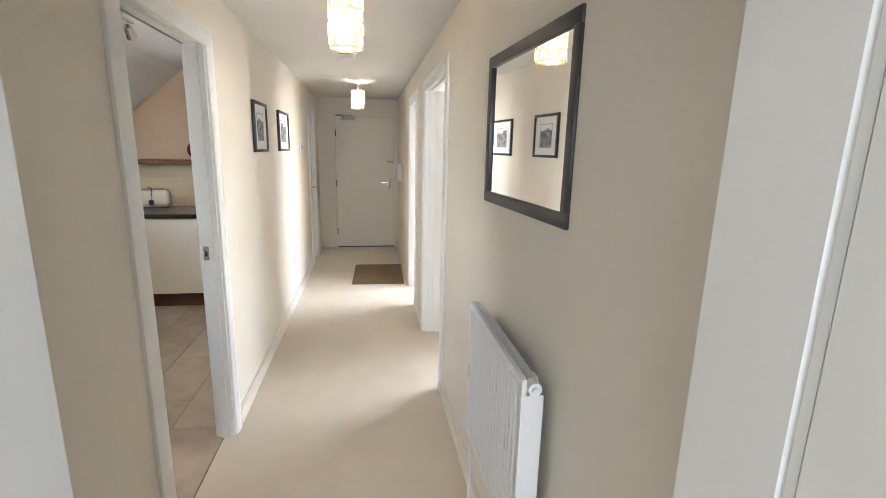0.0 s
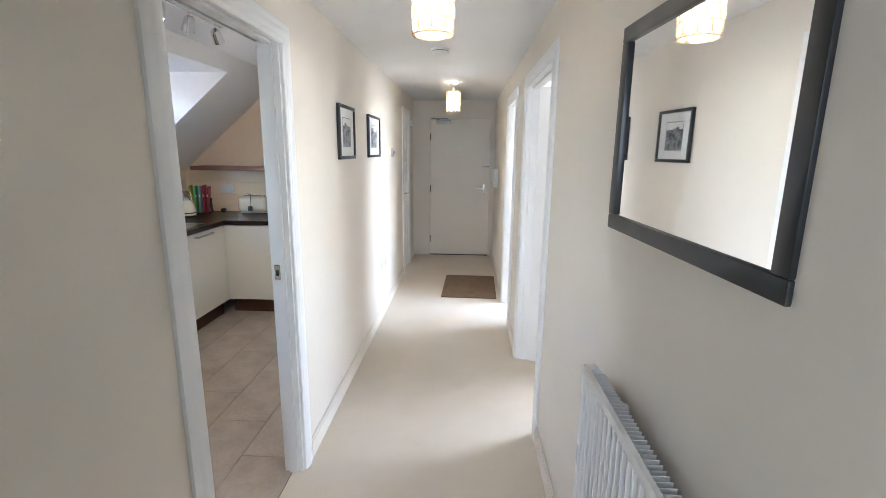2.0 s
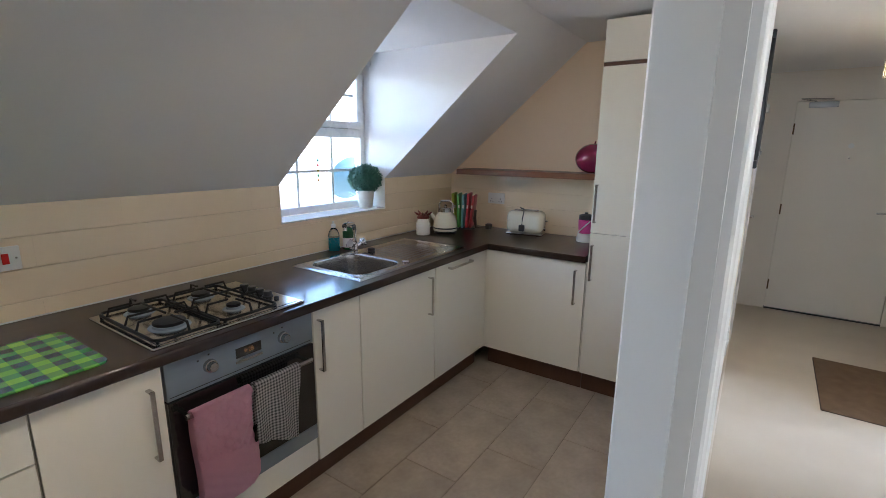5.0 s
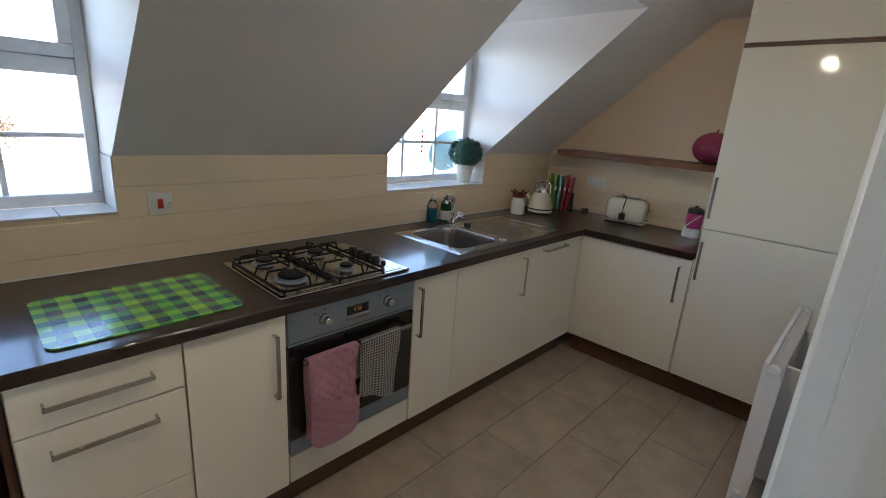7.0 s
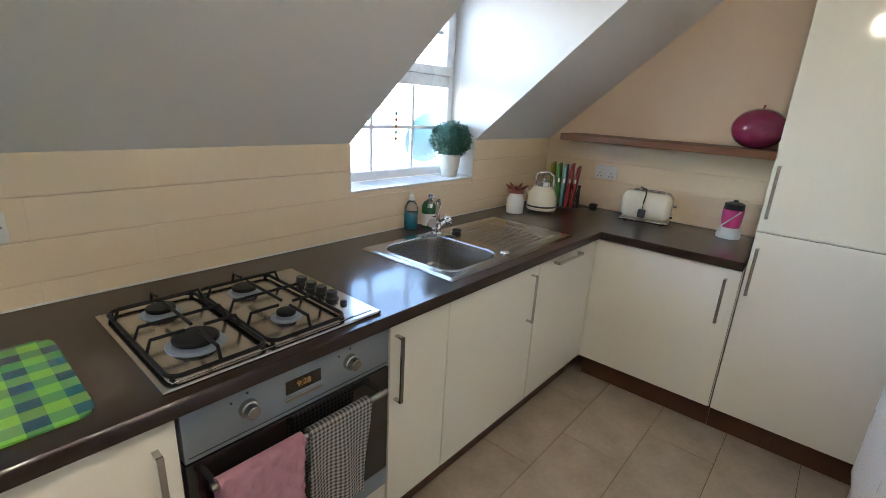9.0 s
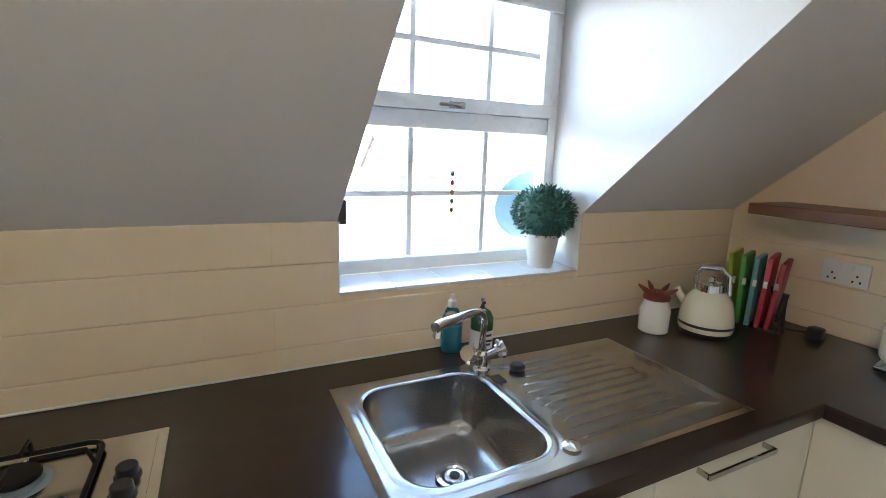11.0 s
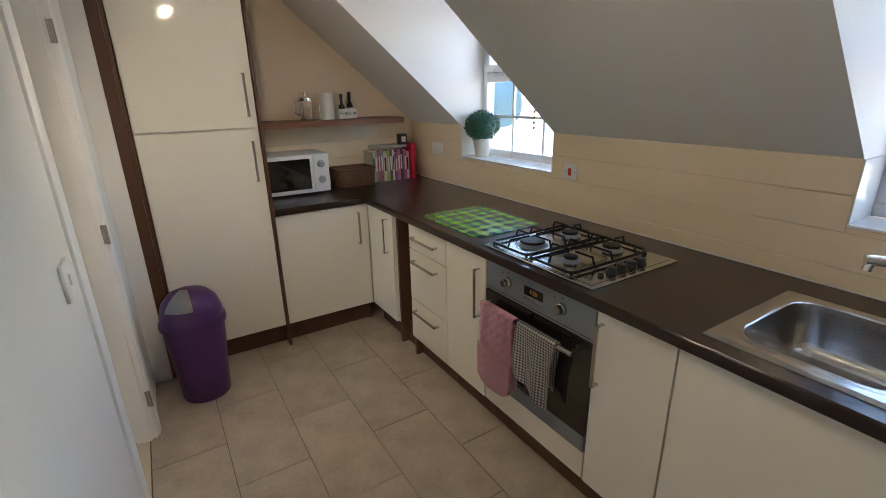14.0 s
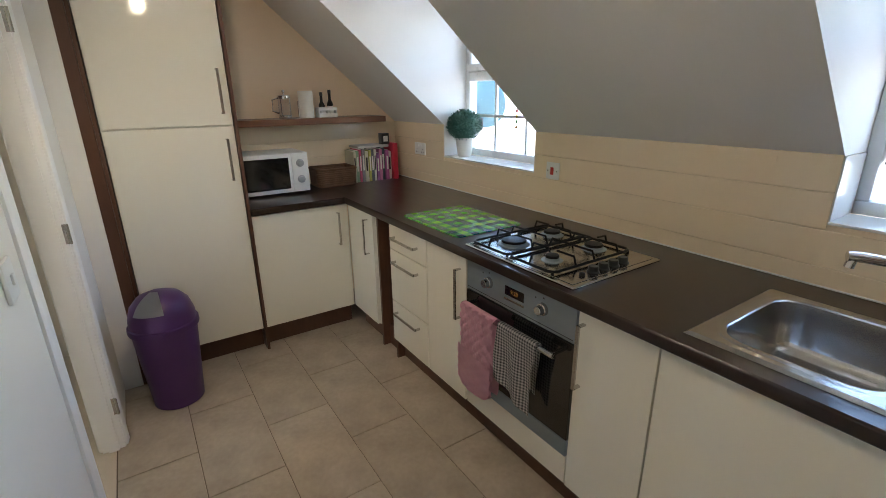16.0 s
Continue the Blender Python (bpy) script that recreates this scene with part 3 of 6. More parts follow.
solid("trim", bm, PLASTIC, "white sealant strip along the worktop's back", "trim")


def sash_bars(bm, x, ys, zs, y0, y1, z0, z1):
    for y in ys:
        box(bm, x - 0.008, x + 0.008, y - 0.009, y + 0.009, z0, z1)
    for z in zs:
        box(bm, x - 0.0079, x + 0.0079, y0, y1, z - 0.009, z + 0.009)


def window(k, a, b):
    w = tagged(new("window_%d" % k), "white plastic dormer window with glazing bars above the worktop", "window", "", "structure")
    xi, xo = -2.325, -2.39
    z0, z1, z2, z3, z4 = ZS, 1.172, 1.605, 1.712, 2.155
    bm = B()
    box(bm, xo, xi, a, b, z0, z1, bev=0.006)
    box(bm, xo, xi, a, a + 0.042, z1, z4, bev=0.006)
    box(bm, xo, xi, b - 0.042, b, z1, z4, bev=0.006)
    box(bm, xo, xi, a + 0.042, b - 0.042, z2, z2 + 0.06, bev=0.006)
    box(bm, xo, xi, a + 0.042, b - 0.042, z4 - 0.05, z4, bev=0.006)
    part("window_frame", bm, UPVC, w)
    bm = B()
    for q in ((a + 0.042, b - 0.042, z2 + 0.06, z3), (a + 0.042, b - 0.042, 2.06, 2.105), (a + 0.042, a + 0.085, z3, 2.06), (b - 0.085, b - 0.042, z3, 2.06)):
        box(bm, xo + 0.01, xi + 0.018, *q, bev=0.006)
    part("opening_sash", bm, UPVC, w)
    L = b - a
    ys = (a + L * 0.335, a + L * 0.665)
    bm = B()
    sash_bars(bm, -2.355, ys, (1.388,), a + 0.042, b - 0.042, z1, z2)
    sash_bars(bm, -2.352, ys, (1.885,), a + 0.085, b - 0.085, z3, 2.06)
    part("glazing_bars", bm, UPVC, w, smooth=False)
    for q in ((a + 0.04, b - 0.04, z1 - 0.003, z2 + 0.003), (a + 0.08, b - 0.08, z3 - 0.003, 2.063)):
        p = part("pane", bx(-2.362, -2.358, *q), PANE, w, smooth=False)
        p.visible_shadow = False
    m = (a + b) / 2
    bm = bx(xi + 0.018, xi + 0.03, m - 0.03, m + 0.03, z2 + 0.068, z2 + 0.09, bev=0.004)
    box(bm, xi + 0.03, xi + 0.042, m - 0.07, m + 0.02, z2 + 0.072, z2 + 0.084, bev=0.004)
    part("window_handle", bm, HANDLE, w, "small metal window handle")
    part("restrictor", bx(xo - 0.03, xi - 0.012, a + 0.05, a + 0.075, 1.29, 1.37, bev=0.004), BLACK, w, "black window catch")
    # tiled sill
    n = 5
    for i in range(n):
        bm = bx(-2.322, KX0 + 0.006, a + i * L / n + 0.001, a + (i + 1) * L / n - 0.001, ZS - 0.010, ZS, bev=0.002, seg=1)
        part("sill_tile", bm, SILLT, w, smooth=False)
    for y, s in ((a, 1), (b, -1)):
        bm = bx(-2.322, KX0 + 0.004, *sorted((y, y + s * 0.006)), ZS, ZT, bev=0.002, seg=1)
        part("reveal_tile", bm, SILLT, w, smooth=False)
    return w


for k, (a, b) in enumerate(WINS):
    window(k + 1, a, b)
    bl = thing("roller_blind", (-2.27, (a + b) / 2, 2.0), "white roller blind rolled up at the window's head", "blind", "roller blinds")
    h = (b - a) / 2
    part("roll", tube(B(), [(0, -h + 0.03, 0.12), (0, h - 0.03, 0.12)], 0.026, 18), PAPER, bl)
    part("cloth", bx(-0.026, -0.024, -h + 0.035, h - 0.035, 0.035, 0.12), PAPER, bl, smooth=False)
    part("bottom_bar", bx(-0.031, -0.019, -h + 0.035, h - 0.035, 0.022, 0.036, bev=0.003), PLASTIC, bl)
    for y in (-h + 0.015, h - 0.015):
        part("bracket", bx(-0.03, 0.03, y - 0.006, y + 0.006, 0.085, 0.165, bev=0.003), PLASTIC, bl)
    bm = B()
    for i in range(44):
        bmesh.ops.create_icosphere(bm, subdivisions=1, radius=0.003, matrix=Matrix.Translation((0.015 if i % 2 else 0.013, h - 0.02 + 0.004 * math.sin(i), 0.1 - (i * 0.014 if i < 40 else 0.56))))
    part("bead_chain", bm, PLASTIC, bl)

# ---- kitchen units ----
FX = -1.46   # door faces of the long run
PLX = -1.53
NY, SY = 4.68, 1.25  # faces of the two returns


def bar_handle(bm, p, q, out):
    """A squared bow handle from p to q, standing off along out."""
    p, q, o = Vector(p), Vector(q), Vector(out)
    d = (q - p).normalized()
    s = d.cross(o.normalized())

    def blk(a, b, w, t):
        c = [a + s * w / 2, a - s * w / 2, b - s * w / 2, b + s * w / 2]
        n = (b - a).normalized().cross(s)
        v = [bm.verts.new(x + n * k * t / 2) for k in (-1, 1) for x in c]
        for f in ((0, 1, 2, 3), (7, 6, 5, 4), (0, 4, 5, 1), (1, 5, 6, 2), (2, 6, 7, 3), (3, 7, 4, 0)):
            bm.faces.new([v[i] for i in f])
    blk(p + o, q + o, 0.013, 0.006)
    blk(p + d * 0.003, p + d * 0.003 + o, 0.013, 0.006)
    blk(q - d * 0.003, q - d * 0.003 + o, 0.013, 0.006)
    return bm


def unit(name, label, group, y0, y1, doors, plinth=True, carcass=True, front=CREAM, top=0.868):
    """A unit of the long run: doors are (y0, y1, z0, z1, handle) with handle (y0, z0, y1, z1)."""
    u = thing(name, (PLX, (y0 + y1) / 2, 0), label, "kitchen unit", group)
    M = Matrix.Translation((-PLX, -(y0 + y1) / 2, 0))

    def loc(bm):
        bmesh.ops.transform(bm, matrix=M, verts=bm.verts)
        return bm
    if carcass:
        part("body", loc(bx(-2.10, FX - 0.022, y0 + 0.001, y1 - 0.001, 0.14, top)), CREAM, u, smooth=False)
    if plinth:
        part("plinth", loc(bx(PLX - 0.018, PLX, y0 + 0.0005, y1 - 0.0005, 0.001, 0.139)), WALNUT, u, "dark brown plinth", smooth=False)
    for a, b, c, d, h in doors:
        dr = part("drawer_front" if "drawer" in name else "door", loc(bx(FX - 0.02, FX, a + 0.0015, b - 0.0015, c + 0.0015, d - 0.0015, bev=0.0015)), front, u, smooth=False)
        if h:
            part("handle", loc(bar_handle(B(), (FX, h[0], h[1]), (FX, h[2], h[3]), (0.03, 0, 0))), HANDLE, dr, "satin metal bow handle", smooth=False)
    return u


U = "cream base units"
ZD0, ZD1 = 0.145, 0.862
unit("base_unit", "narrow cream gloss base unit in the corner", U, SY + 0.001, 1.615, [(SY + 0.002, 1.612, ZD0, ZD1, (1.545, 0.60, 1.545, 0.82))])
gapu = thing("open_niche", (PLX, 1.72, 0), "dark brown open niche between the base units", "kitchen unit", U)
for q in ((-0.5, 0.045, -0.103, -0.085, 0.0, 0.868), (-0.5, 0.045, 0.085, 0.103, 0.0, 0.868), (-0.5, -0.48, -0.085, 0.085, 0.0, 0.868), (-0.48, 0.0, -0.085, 0.085, 0.125, 0.139)):
    part("panel", bx(*q), WALNUT, gapu, smooth=False)
part("plinth", bx(-0.018, 0.0, -0.085, 0.085, 0.001, 0.124), WALNUT, gapu, smooth=False)
unit("drawer_unit", "cream gloss unit with three drawers", U, 1.825, 2.218, [
    (1.827, 2.217, 0.715, ZD1, (1.89, 0.79, 2.135, 0.79)), (1.827, 2.217, 0.403, 0.712, (1.89, 0.65, 2.135, 0.65)), (1.827, 2.217, ZD0, 0.40, (1.89, 0.34, 2.135, 0.34))])
unit("base_unit", "cream gloss base unit beside the oven", U, 2.219, 2.546, [(2.22, 2.545, ZD0, ZD1, (2.50, 0.56, 2.50, 0.80))])
unit("base_unit", "cream gloss base unit beside the oven", U, 3.153, 3.437, [(3.155, 3.436, ZD0, ZD1, (3.18, 0.585, 3.18, 0.82))])
unit("base_unit", "cream gloss base unit under the sink", U, 3.438, 4.064, [(3.439, 4.063, ZD0, ZD1, (3.998, 0.594, 3.998, 0.82))], top=0.73)
unit("integrated_appliance", "cream gloss appliance front with a horizontal handle", U, 4.065, NY - 0.001, [(4.067, NY - 0.002, ZD0, ZD1, (4.20, 0.83, 4.456, 0.83))], top=0.84)


def ret_unit(name, label, group, x0, x1, yf, s, doors, z1=0.868, back=0.55, plinth=True, cat="kitchen unit"):
    """A unit on an end wall with its face at y = yf, looking along s."""
    u = thing(name, ((x0 + x1) / 2, yf, 0), label, cat, group)
    cx = (x0 + x1) / 2

    def loc(bm):
        bmesh.ops.transform(bm, matrix=Matrix.Translation((-cx, -yf, 0)), verts=bm.verts)
        return bm
    part("body", loc(bx(x0 + 0.001, x1 - 0.001, *sorted((yf - s * 0.022, yf - s * back)), 0.14, z1)), CREAM, u, smooth=False)
    if plinth:
        part("plinth", loc(bx(x0 + 0.0005, x1 - 0.0005, *sorted((yf - s * 0.075, yf - s * 0.093)), 0.001, 0.139)), WALNUT, u, "dark brown plinth", smooth=False)
    for a, b, c, d, h in doors:
        dr = part("door", loc(bx(a + 0.0015, b - 0.0015, *sorted((yf, yf - s * 0.02)), c + 0.0015, d - 0.0015, bev=0.0015)), CREAM, u, smooth=False)
        if h:
            part("handle", loc(bar_handle(B(), (h[0], yf, h[1]), (h[0], yf, h[2]), (0, s * 0.03, 0))), HANDLE, dr, "satin metal bow handle", smooth=False)
    return u


cu = ret_unit("base_unit", "cream gloss base unit beside the tall cupboard", U, FX + 0.001, -0.765, NY, -1, [(FX + 0.002, -0.768, ZD0, ZD1, (-0.825, 0.595, 0.815))])
part("corner_post", box(B(), FX - 0.021, FX + 0.0025, NY - 0.0025, NY + 0.02, ZD0, ZD1, m=Matrix.Translation((-(FX + 0.001 - 0.765) / 2, -NY, 0))), CREAM, cu, smooth=False)
ret_unit("base_unit", "cream gloss base unit under the microwave", U, FX + 0.001, -0.858, SY, 1, [(FX + 0.002, -0.862, ZD0, ZD1, (-1.385, 0.60, 0.815))])
T = "tall cream cupboards"
fc = ret_unit("tall_cupboard", "tall cream gloss integrated fridge cupboard with two doors", T, -0.762, -0.118, NY, -1, [
    (-0.760, -0.120, ZD0, 1.055, (-0.735, 0.765, 0.985)), (-0.760, -0.120, 1.058, 1.996, (-0.735, 1.12, 1.345)), (-0.760, -0.120, 2.016, 2.238, None)], 2.24, 0.6)
part("shadow_strip", bx(-0.318, 0.318, 0.003, 0.02, 1.997, 2.015), WALNUT, fc, "dark brown strip between doors", smooth=False)
tc = ret_unit("tall_cupboard", "tall cream gloss larder cupboard with dark brown side panel", T, -0.848, -0.25, SY, 1, [
    (-0.846, -0.252, ZD0, 1.375, (-0.80, 1.085, 1.31)), (-0.846, -0.252, 1.379, 2.22, (-0.80, 1.44, 1.665))], 2.24, 0.6)
part("end_panel", bx(0.302, 0.318, -0.6, 0.012, 0.0, 2.24), WALNUT, tc, "dark brown wood end panel", smooth=False)
part("filler_panel", bx(0.32, 0.372, -0.03, 0.006, 0.0, 2.24), WALNUT, tc, "dark brown wood filler", smooth=False)
part("side_panel", bx(-0.3165, -0.3005, -0.6, 0.012, 0.0, 2.24), WALNUT, tc, "thin dark brown side panel", smooth=False)

# worktop: one U-shaped run with a rounded front edge; the sink and the hob are let in
HOB = (-1.948, -1.464, 2.53, 3.12)
SNK = (-1.992, -1.488, 3.474, 4.445)
wt = thing("worktop", (-1.78, 2.9, 0.87), "dark brown wood-effect laminate worktop round three sides", "worktop")
WM = Matrix.Translation((1.78, -2.9, -0.87))
zt0, zt1 = 0.87, 0.91
wx = -1.43


def slab(x0, x1, y0, y1):
    part("section", box(B(), x0, x1, y0, y1, zt0, zt1, m=WM), WORK, wt, smooth=False)


slab(KX0 + 0.001, wx - 0.01, KY0 + 0.001, HOB[2] + 0.02)
slab(KX0 + 0.001, -1.955, HOB[2] + 0.02, SNK[2] + 0.03)
slab(-1.955, wx - 0.01, HOB[3] - 0.02, SNK[2] + 0.03)
slab(-1.48, wx - 0.01, HOB[2] + 0.02, HOB[3] - 0.02)
slab(KX0 + 0.001, -1.975, SNK[2] + 0.03, SNK[3] - 0.03)
slab(-1.51, wx - 0.01, SNK[2] + 0.03, SNK[3] - 0.03)
slab(KX0 + 0.001, wx - 0.01, SNK[3] - 0.03, KY1 - 0.001)
slab(wx - 0.01, -0.768, NY - 0.02, KY1 - 0.001)
slab(wx - 0.01, -0.868, KY0 + 0.001, SY + 0.02)


def nose(p, q, o):
    """Rounded front edge from p to q, bulging along o."""
    p, q, o = Vector((*p, 0)), Vector((*q, 0)), Vector((*o, 0))
    pr = [(0, zt0), (0.006, zt0), (0.010, zt0 + 0.004), (0.010, zt1 - 0.008), (0.008, zt1 - 0.003), (0.004, zt1), (0, zt1)]
    bm = B()
    a = [bm.verts.new((*(p + o * u).to_2d(), z)) for u, z in pr]
    b = [bm.verts.new((*(q + o * u).to_2d(), z)) for u, z in pr]
    for i in range(len(pr) - 1):
        bm.faces.new((a[i], a[i + 1], b[i + 1], b[i]))
    bmesh.ops.transform(bm, matrix=WM, verts=bm.verts)
    part("front_edge", bm, WORK, wt, "rounded front edge")


nose((wx - 0.01, SY + 0.02), (wx - 0.01, NY - 0.02), (1, 0))
nose((wx - 0.001, NY - 0.02), (-0.768, NY - 0.02), (0, -1))
nose((wx - 0.001, SY + 0.02), (-0.868, SY + 0.02), (0, 1))

# built-in oven
ov = thing("oven", (FX, 2.85, 0), "built-in steel oven with black glass door", "oven")
part("body", bx(-0.55, -0.03, -0.297, 0.297, 0.15, 0.868), BLACK, ov, smooth=False)
cp = part("control_panel", bx(-0.03, 0.0, -0.298, 0.298, 0.727, 0.864, bev=0.002), OVENST, ov, "grey steel control panel", smooth=False)
dw = part("door", bx(-0.03, 0.002, -0.298, 0.298, 0.338, 0.722, bev=0.002), BLACKGL, ov, "black glass door", smooth=False)
part("bottom_trim", bx(-0.03, 0.002, -0.298, 0.298, 0.268, 0.335, bev=0.002), OVENST, ov, "steel trim", smooth=False)
part("fascia", bx(-0.03, -0.004, -0.298, 0.298, 0.146, 0.264, bev=0.0015), CREAM, ov, "cream filler panel", smooth=False)
part("plinth", bx(-0.088, -0.07, -0.303, 0.303, 0.001, 0.139), WALNUT, ov, "dark brown plinth", smooth=False)
for y in (-0.15, 0.15):
    kn = part("knob", lathe(B(), [(0.024, 0), (0.022, 0.012), (0.018, 0.014), (0.016, 0.030), (0.014, 0.032)], 24, pose(0, y, 0.800, 0, 90, 0)), STEEL, cp, "steel control knob")
    part("mark", bx(0.0, 0.0006, y - 0.042, y - 0.036, 0.828, 0.834), BLACK, cp)
    part("mark", bx(0.0, 0.0006, y - 0.003, y + 0.003, 0.838, 0.844), BLACK, cp)
dp = part("display", bx(0.0, 0.0015, -0.052, 0.052, 0.785, 0.823, bev=0.0004, seg=1), BLACKGL, cp, "black clock display")
fc = bpy.data.curves.new("clock_digits", 'FONT')
fc.body, fc.size, fc.align_x, fc.align_y, fc.extrude = "9:28", 0.024, 'CENTER', 'CENTER', 0.0002
fo = bpy.data.objects.new("tmp_digits", fc)
scene.collection.objects.link(fo)
dm = bpy.data.meshes.new_from_object(fo.evaluated_get(bpy.context.evaluated_depsgraph_get()))
bpy.data.objects.remove(fo)
dm.materials.clear()
dm.materials.append(AMBER)
dg = new("clock_digits", dm)
dg.parent = cp
dg.matrix_local = pose(0.0019, 0, 0.804, 90, 0, 90)
part("button_row", bx(0.0, 0.004, -0.055, 0.055, 0.765, 0.775, bev=0.0012, seg=1), STEEL, cp)
part("vent_line", bx(0.0, 0.0008, -0.29, 0.29, 0.738, 0.7405), BLACK, cp)
bm = tube(B(), [(0.045, -0.268, 0.676), (0.045, 0.250, 0.676)], 0.0105, 14)
for y in (-0.255, 0.237):
    tube(bm, [(0.0, y, 0.676), (0.045, y, 0.676)], 0.008, 10)
part("bar_handle", bm, STEEL, dw, "steel bar handle")


def drape(w, zf, zb, amp, bag=0.0, nu=34, nv=40, quilt=0.0, seed=0):
    """Cloth folded over a bar along y: front falls to zf, back to zb, from the bar's top at z = 0."""
    bm = B()
    rr = 0.016
    lf_, lb = -zf, -zb
    tot = lf_ + math.pi * rr + lb
    rows = []
    for j in range(nv + 1):
        s = tot * j / nv
        rw = []
        for i in range(nu + 1):
            u = i / nu - 0.5
            if s < lb:
                x, z = -rr, -(lb - s)
            elif s < lb + math.pi * rr:
                t = (s - lb) / rr
                x, z = -rr * math.cos(t), rr * math.sin(t)
            else:
                x, z = rr, -(s - lb - math.pi * rr)
            f = min(1, abs(z) / 0.15)
            x += amp * f * math.sin(u * 11 + seed + z * 6) * (1 if x > 0 else 0.35)
            if x > 0 and quilt:
                k = (u * w + z) / 0.045, (u * w - z) / 0.045
                x += quilt * (abs(math.sin(math.pi * k[0])) * abs(math.sin(math.pi * k[1]))) ** 0.5
            x += bag * f * math.sin(math.pi * (u + 0.5)) * (1 if x > 0 else 0)
            rw.append(bm.verts.new((x, u * w * (1 - 0.04 * f) + 0.004 * math.sin(z * 17 + seed), z)))
        rows.append(rw)
    for a, b in zip(rows, rows[1:]):
        for i in range(nu):
            bm.faces.new((a[i], a[i + 1], b[i + 1], b[i]))
    bmesh.ops.solidify(bm, geom=list(bm.faces), thickness=0.004)
    return bm


gl = thing("oven_glove", (FX + 0.045, 2.702, 0.678), "pink quilted double oven glove hanging on the oven handle", "oven glove")
bm = drape(0.215, -0.365, -0.345, 0.004, bag=0.012, quilt=0.009, nu=60, nv=90)
for v in bm.verts:
    over = max(0.0, -v.co.z - 0.285)
    if over > 0:
        lim = 0.1075 * math.sqrt(max(0.1, 1 - (over / 0.088) ** 4))
        v.co.y = max(-lim, min(lim, v.co.y))
part("quilted_strip", bm, PINK, gl)
bm = B()
rows = []
for j in range(20):
    z = -0.185 - j * 0.0092
    over = max(0.0, -z - 0.285)
    wv = 0.107 * math.sqrt(max(0.1, 1 - (over / 0.088) ** 4))
    rows.append([bm.verts.new((0.033 + 0.010 * math.sin(math.pi * i / 18) + 0.0045 * abs(math.sin(j * 0.72 + i * 0.5) * math.sin(j * 0.72 - i * 0.5)) ** 0.5, -wv + 2 * wv * i / 18, z + 0.018 * math.cos(math.pi * (i / 18 - 0.15)) * max(0, 1 - j / 3))) for i in range(19)])
for a, b in zip(rows, rows[1:]):
    for i in range(18):
        bm.faces.new((a[i], a[i + 1], b[i + 1], b[i]))
bmesh.ops.solidify(bm, geom=list(bm.faces), thickness=0.005)
part("pocket", bm, PINK, gl, "quilted hand pocket")
tw = thing("tea_towel", (FX + 0.045, 2.925, 0.678), "black and white checked tea towel hanging on the oven handle", "tea towel")
bm = drape(0.205, -0.265, -0.19, 0.009, nu=40, nv=50, seed=1.3)
for v in bm.verts:
    if v.co.z < 0:
        v.co.z *= 1 + 0.16 * v.co.y / 0.1
        v.co.y += 0.05 * v.co.z
part("cloth", bm, TOWEL, tw)

def rrect(x0, x1, y0, y1, r, n=8):
    out = []
    for cx_, cy_, a0 in ((x1 - r, y1 - r, 0), (x0 + r, y1 - r, 90), (x0 + r, y0 + r, 180), (x1 - r, y0 + r, 270)):
        for i in range(n + 1):
            t = radians(a0 + 90 * i / n)
            out.append((cx_ + r * math.cos(t), cy_ + r * math.sin(t)))
    return out


# gas hob
hb = thing("gas_hob", ((HOB[0] + HOB[1]) / 2, (HOB[2] + HOB[3]) / 2, 0.91), "four-burner steel gas hob with black pan supports", "hob")
hw, hl = (HOB[1] - HOB[0]) / 2, (HOB[3] - HOB[2]) / 2
bm = bx(-hw, hw, -hl, hl, 0.0, 0.010, bev=0.004)
box(bm, -hw + 0.02, hw - 0.02, -hl + 0.025, hl - 0.02, 0.010, 0.012, bev=0.0009, seg=1)
part("steel_plate", bm, STEEL, hb, smooth=False)


def burner(x, y, r):
    b = part("burner", lathe(B(), [(r + 0.016, 0.0), (r + 0.014, 0.002), (r + 0.003, 0.003), (r + 0.001, 0.010), (r * 0.97, 0.011)], 32, Matrix.Translation((x, y, 0.012))), OVENST, hb, "dull metal gas burner ring")
    bm = lathe(B(), [(r * 0.99, 0.0), (r * 1.02, 0.002), (r * 1.02, 0.007), (r * 0.95, 0.010), (r * 0.55, 0.0115), (0.003, 0.0115)], 32, Matrix.Translation((x, y, 0.0235)))
    part("burner_cap", bm, IRON, b, "black burner cap")
    part("spark_pin", tube(B(), [(x - r - 0.007, y, 0.012), (x - r - 0.007, y, 0.030)], 0.0025, 8), CERAM, b, "white ceramic spark pin")


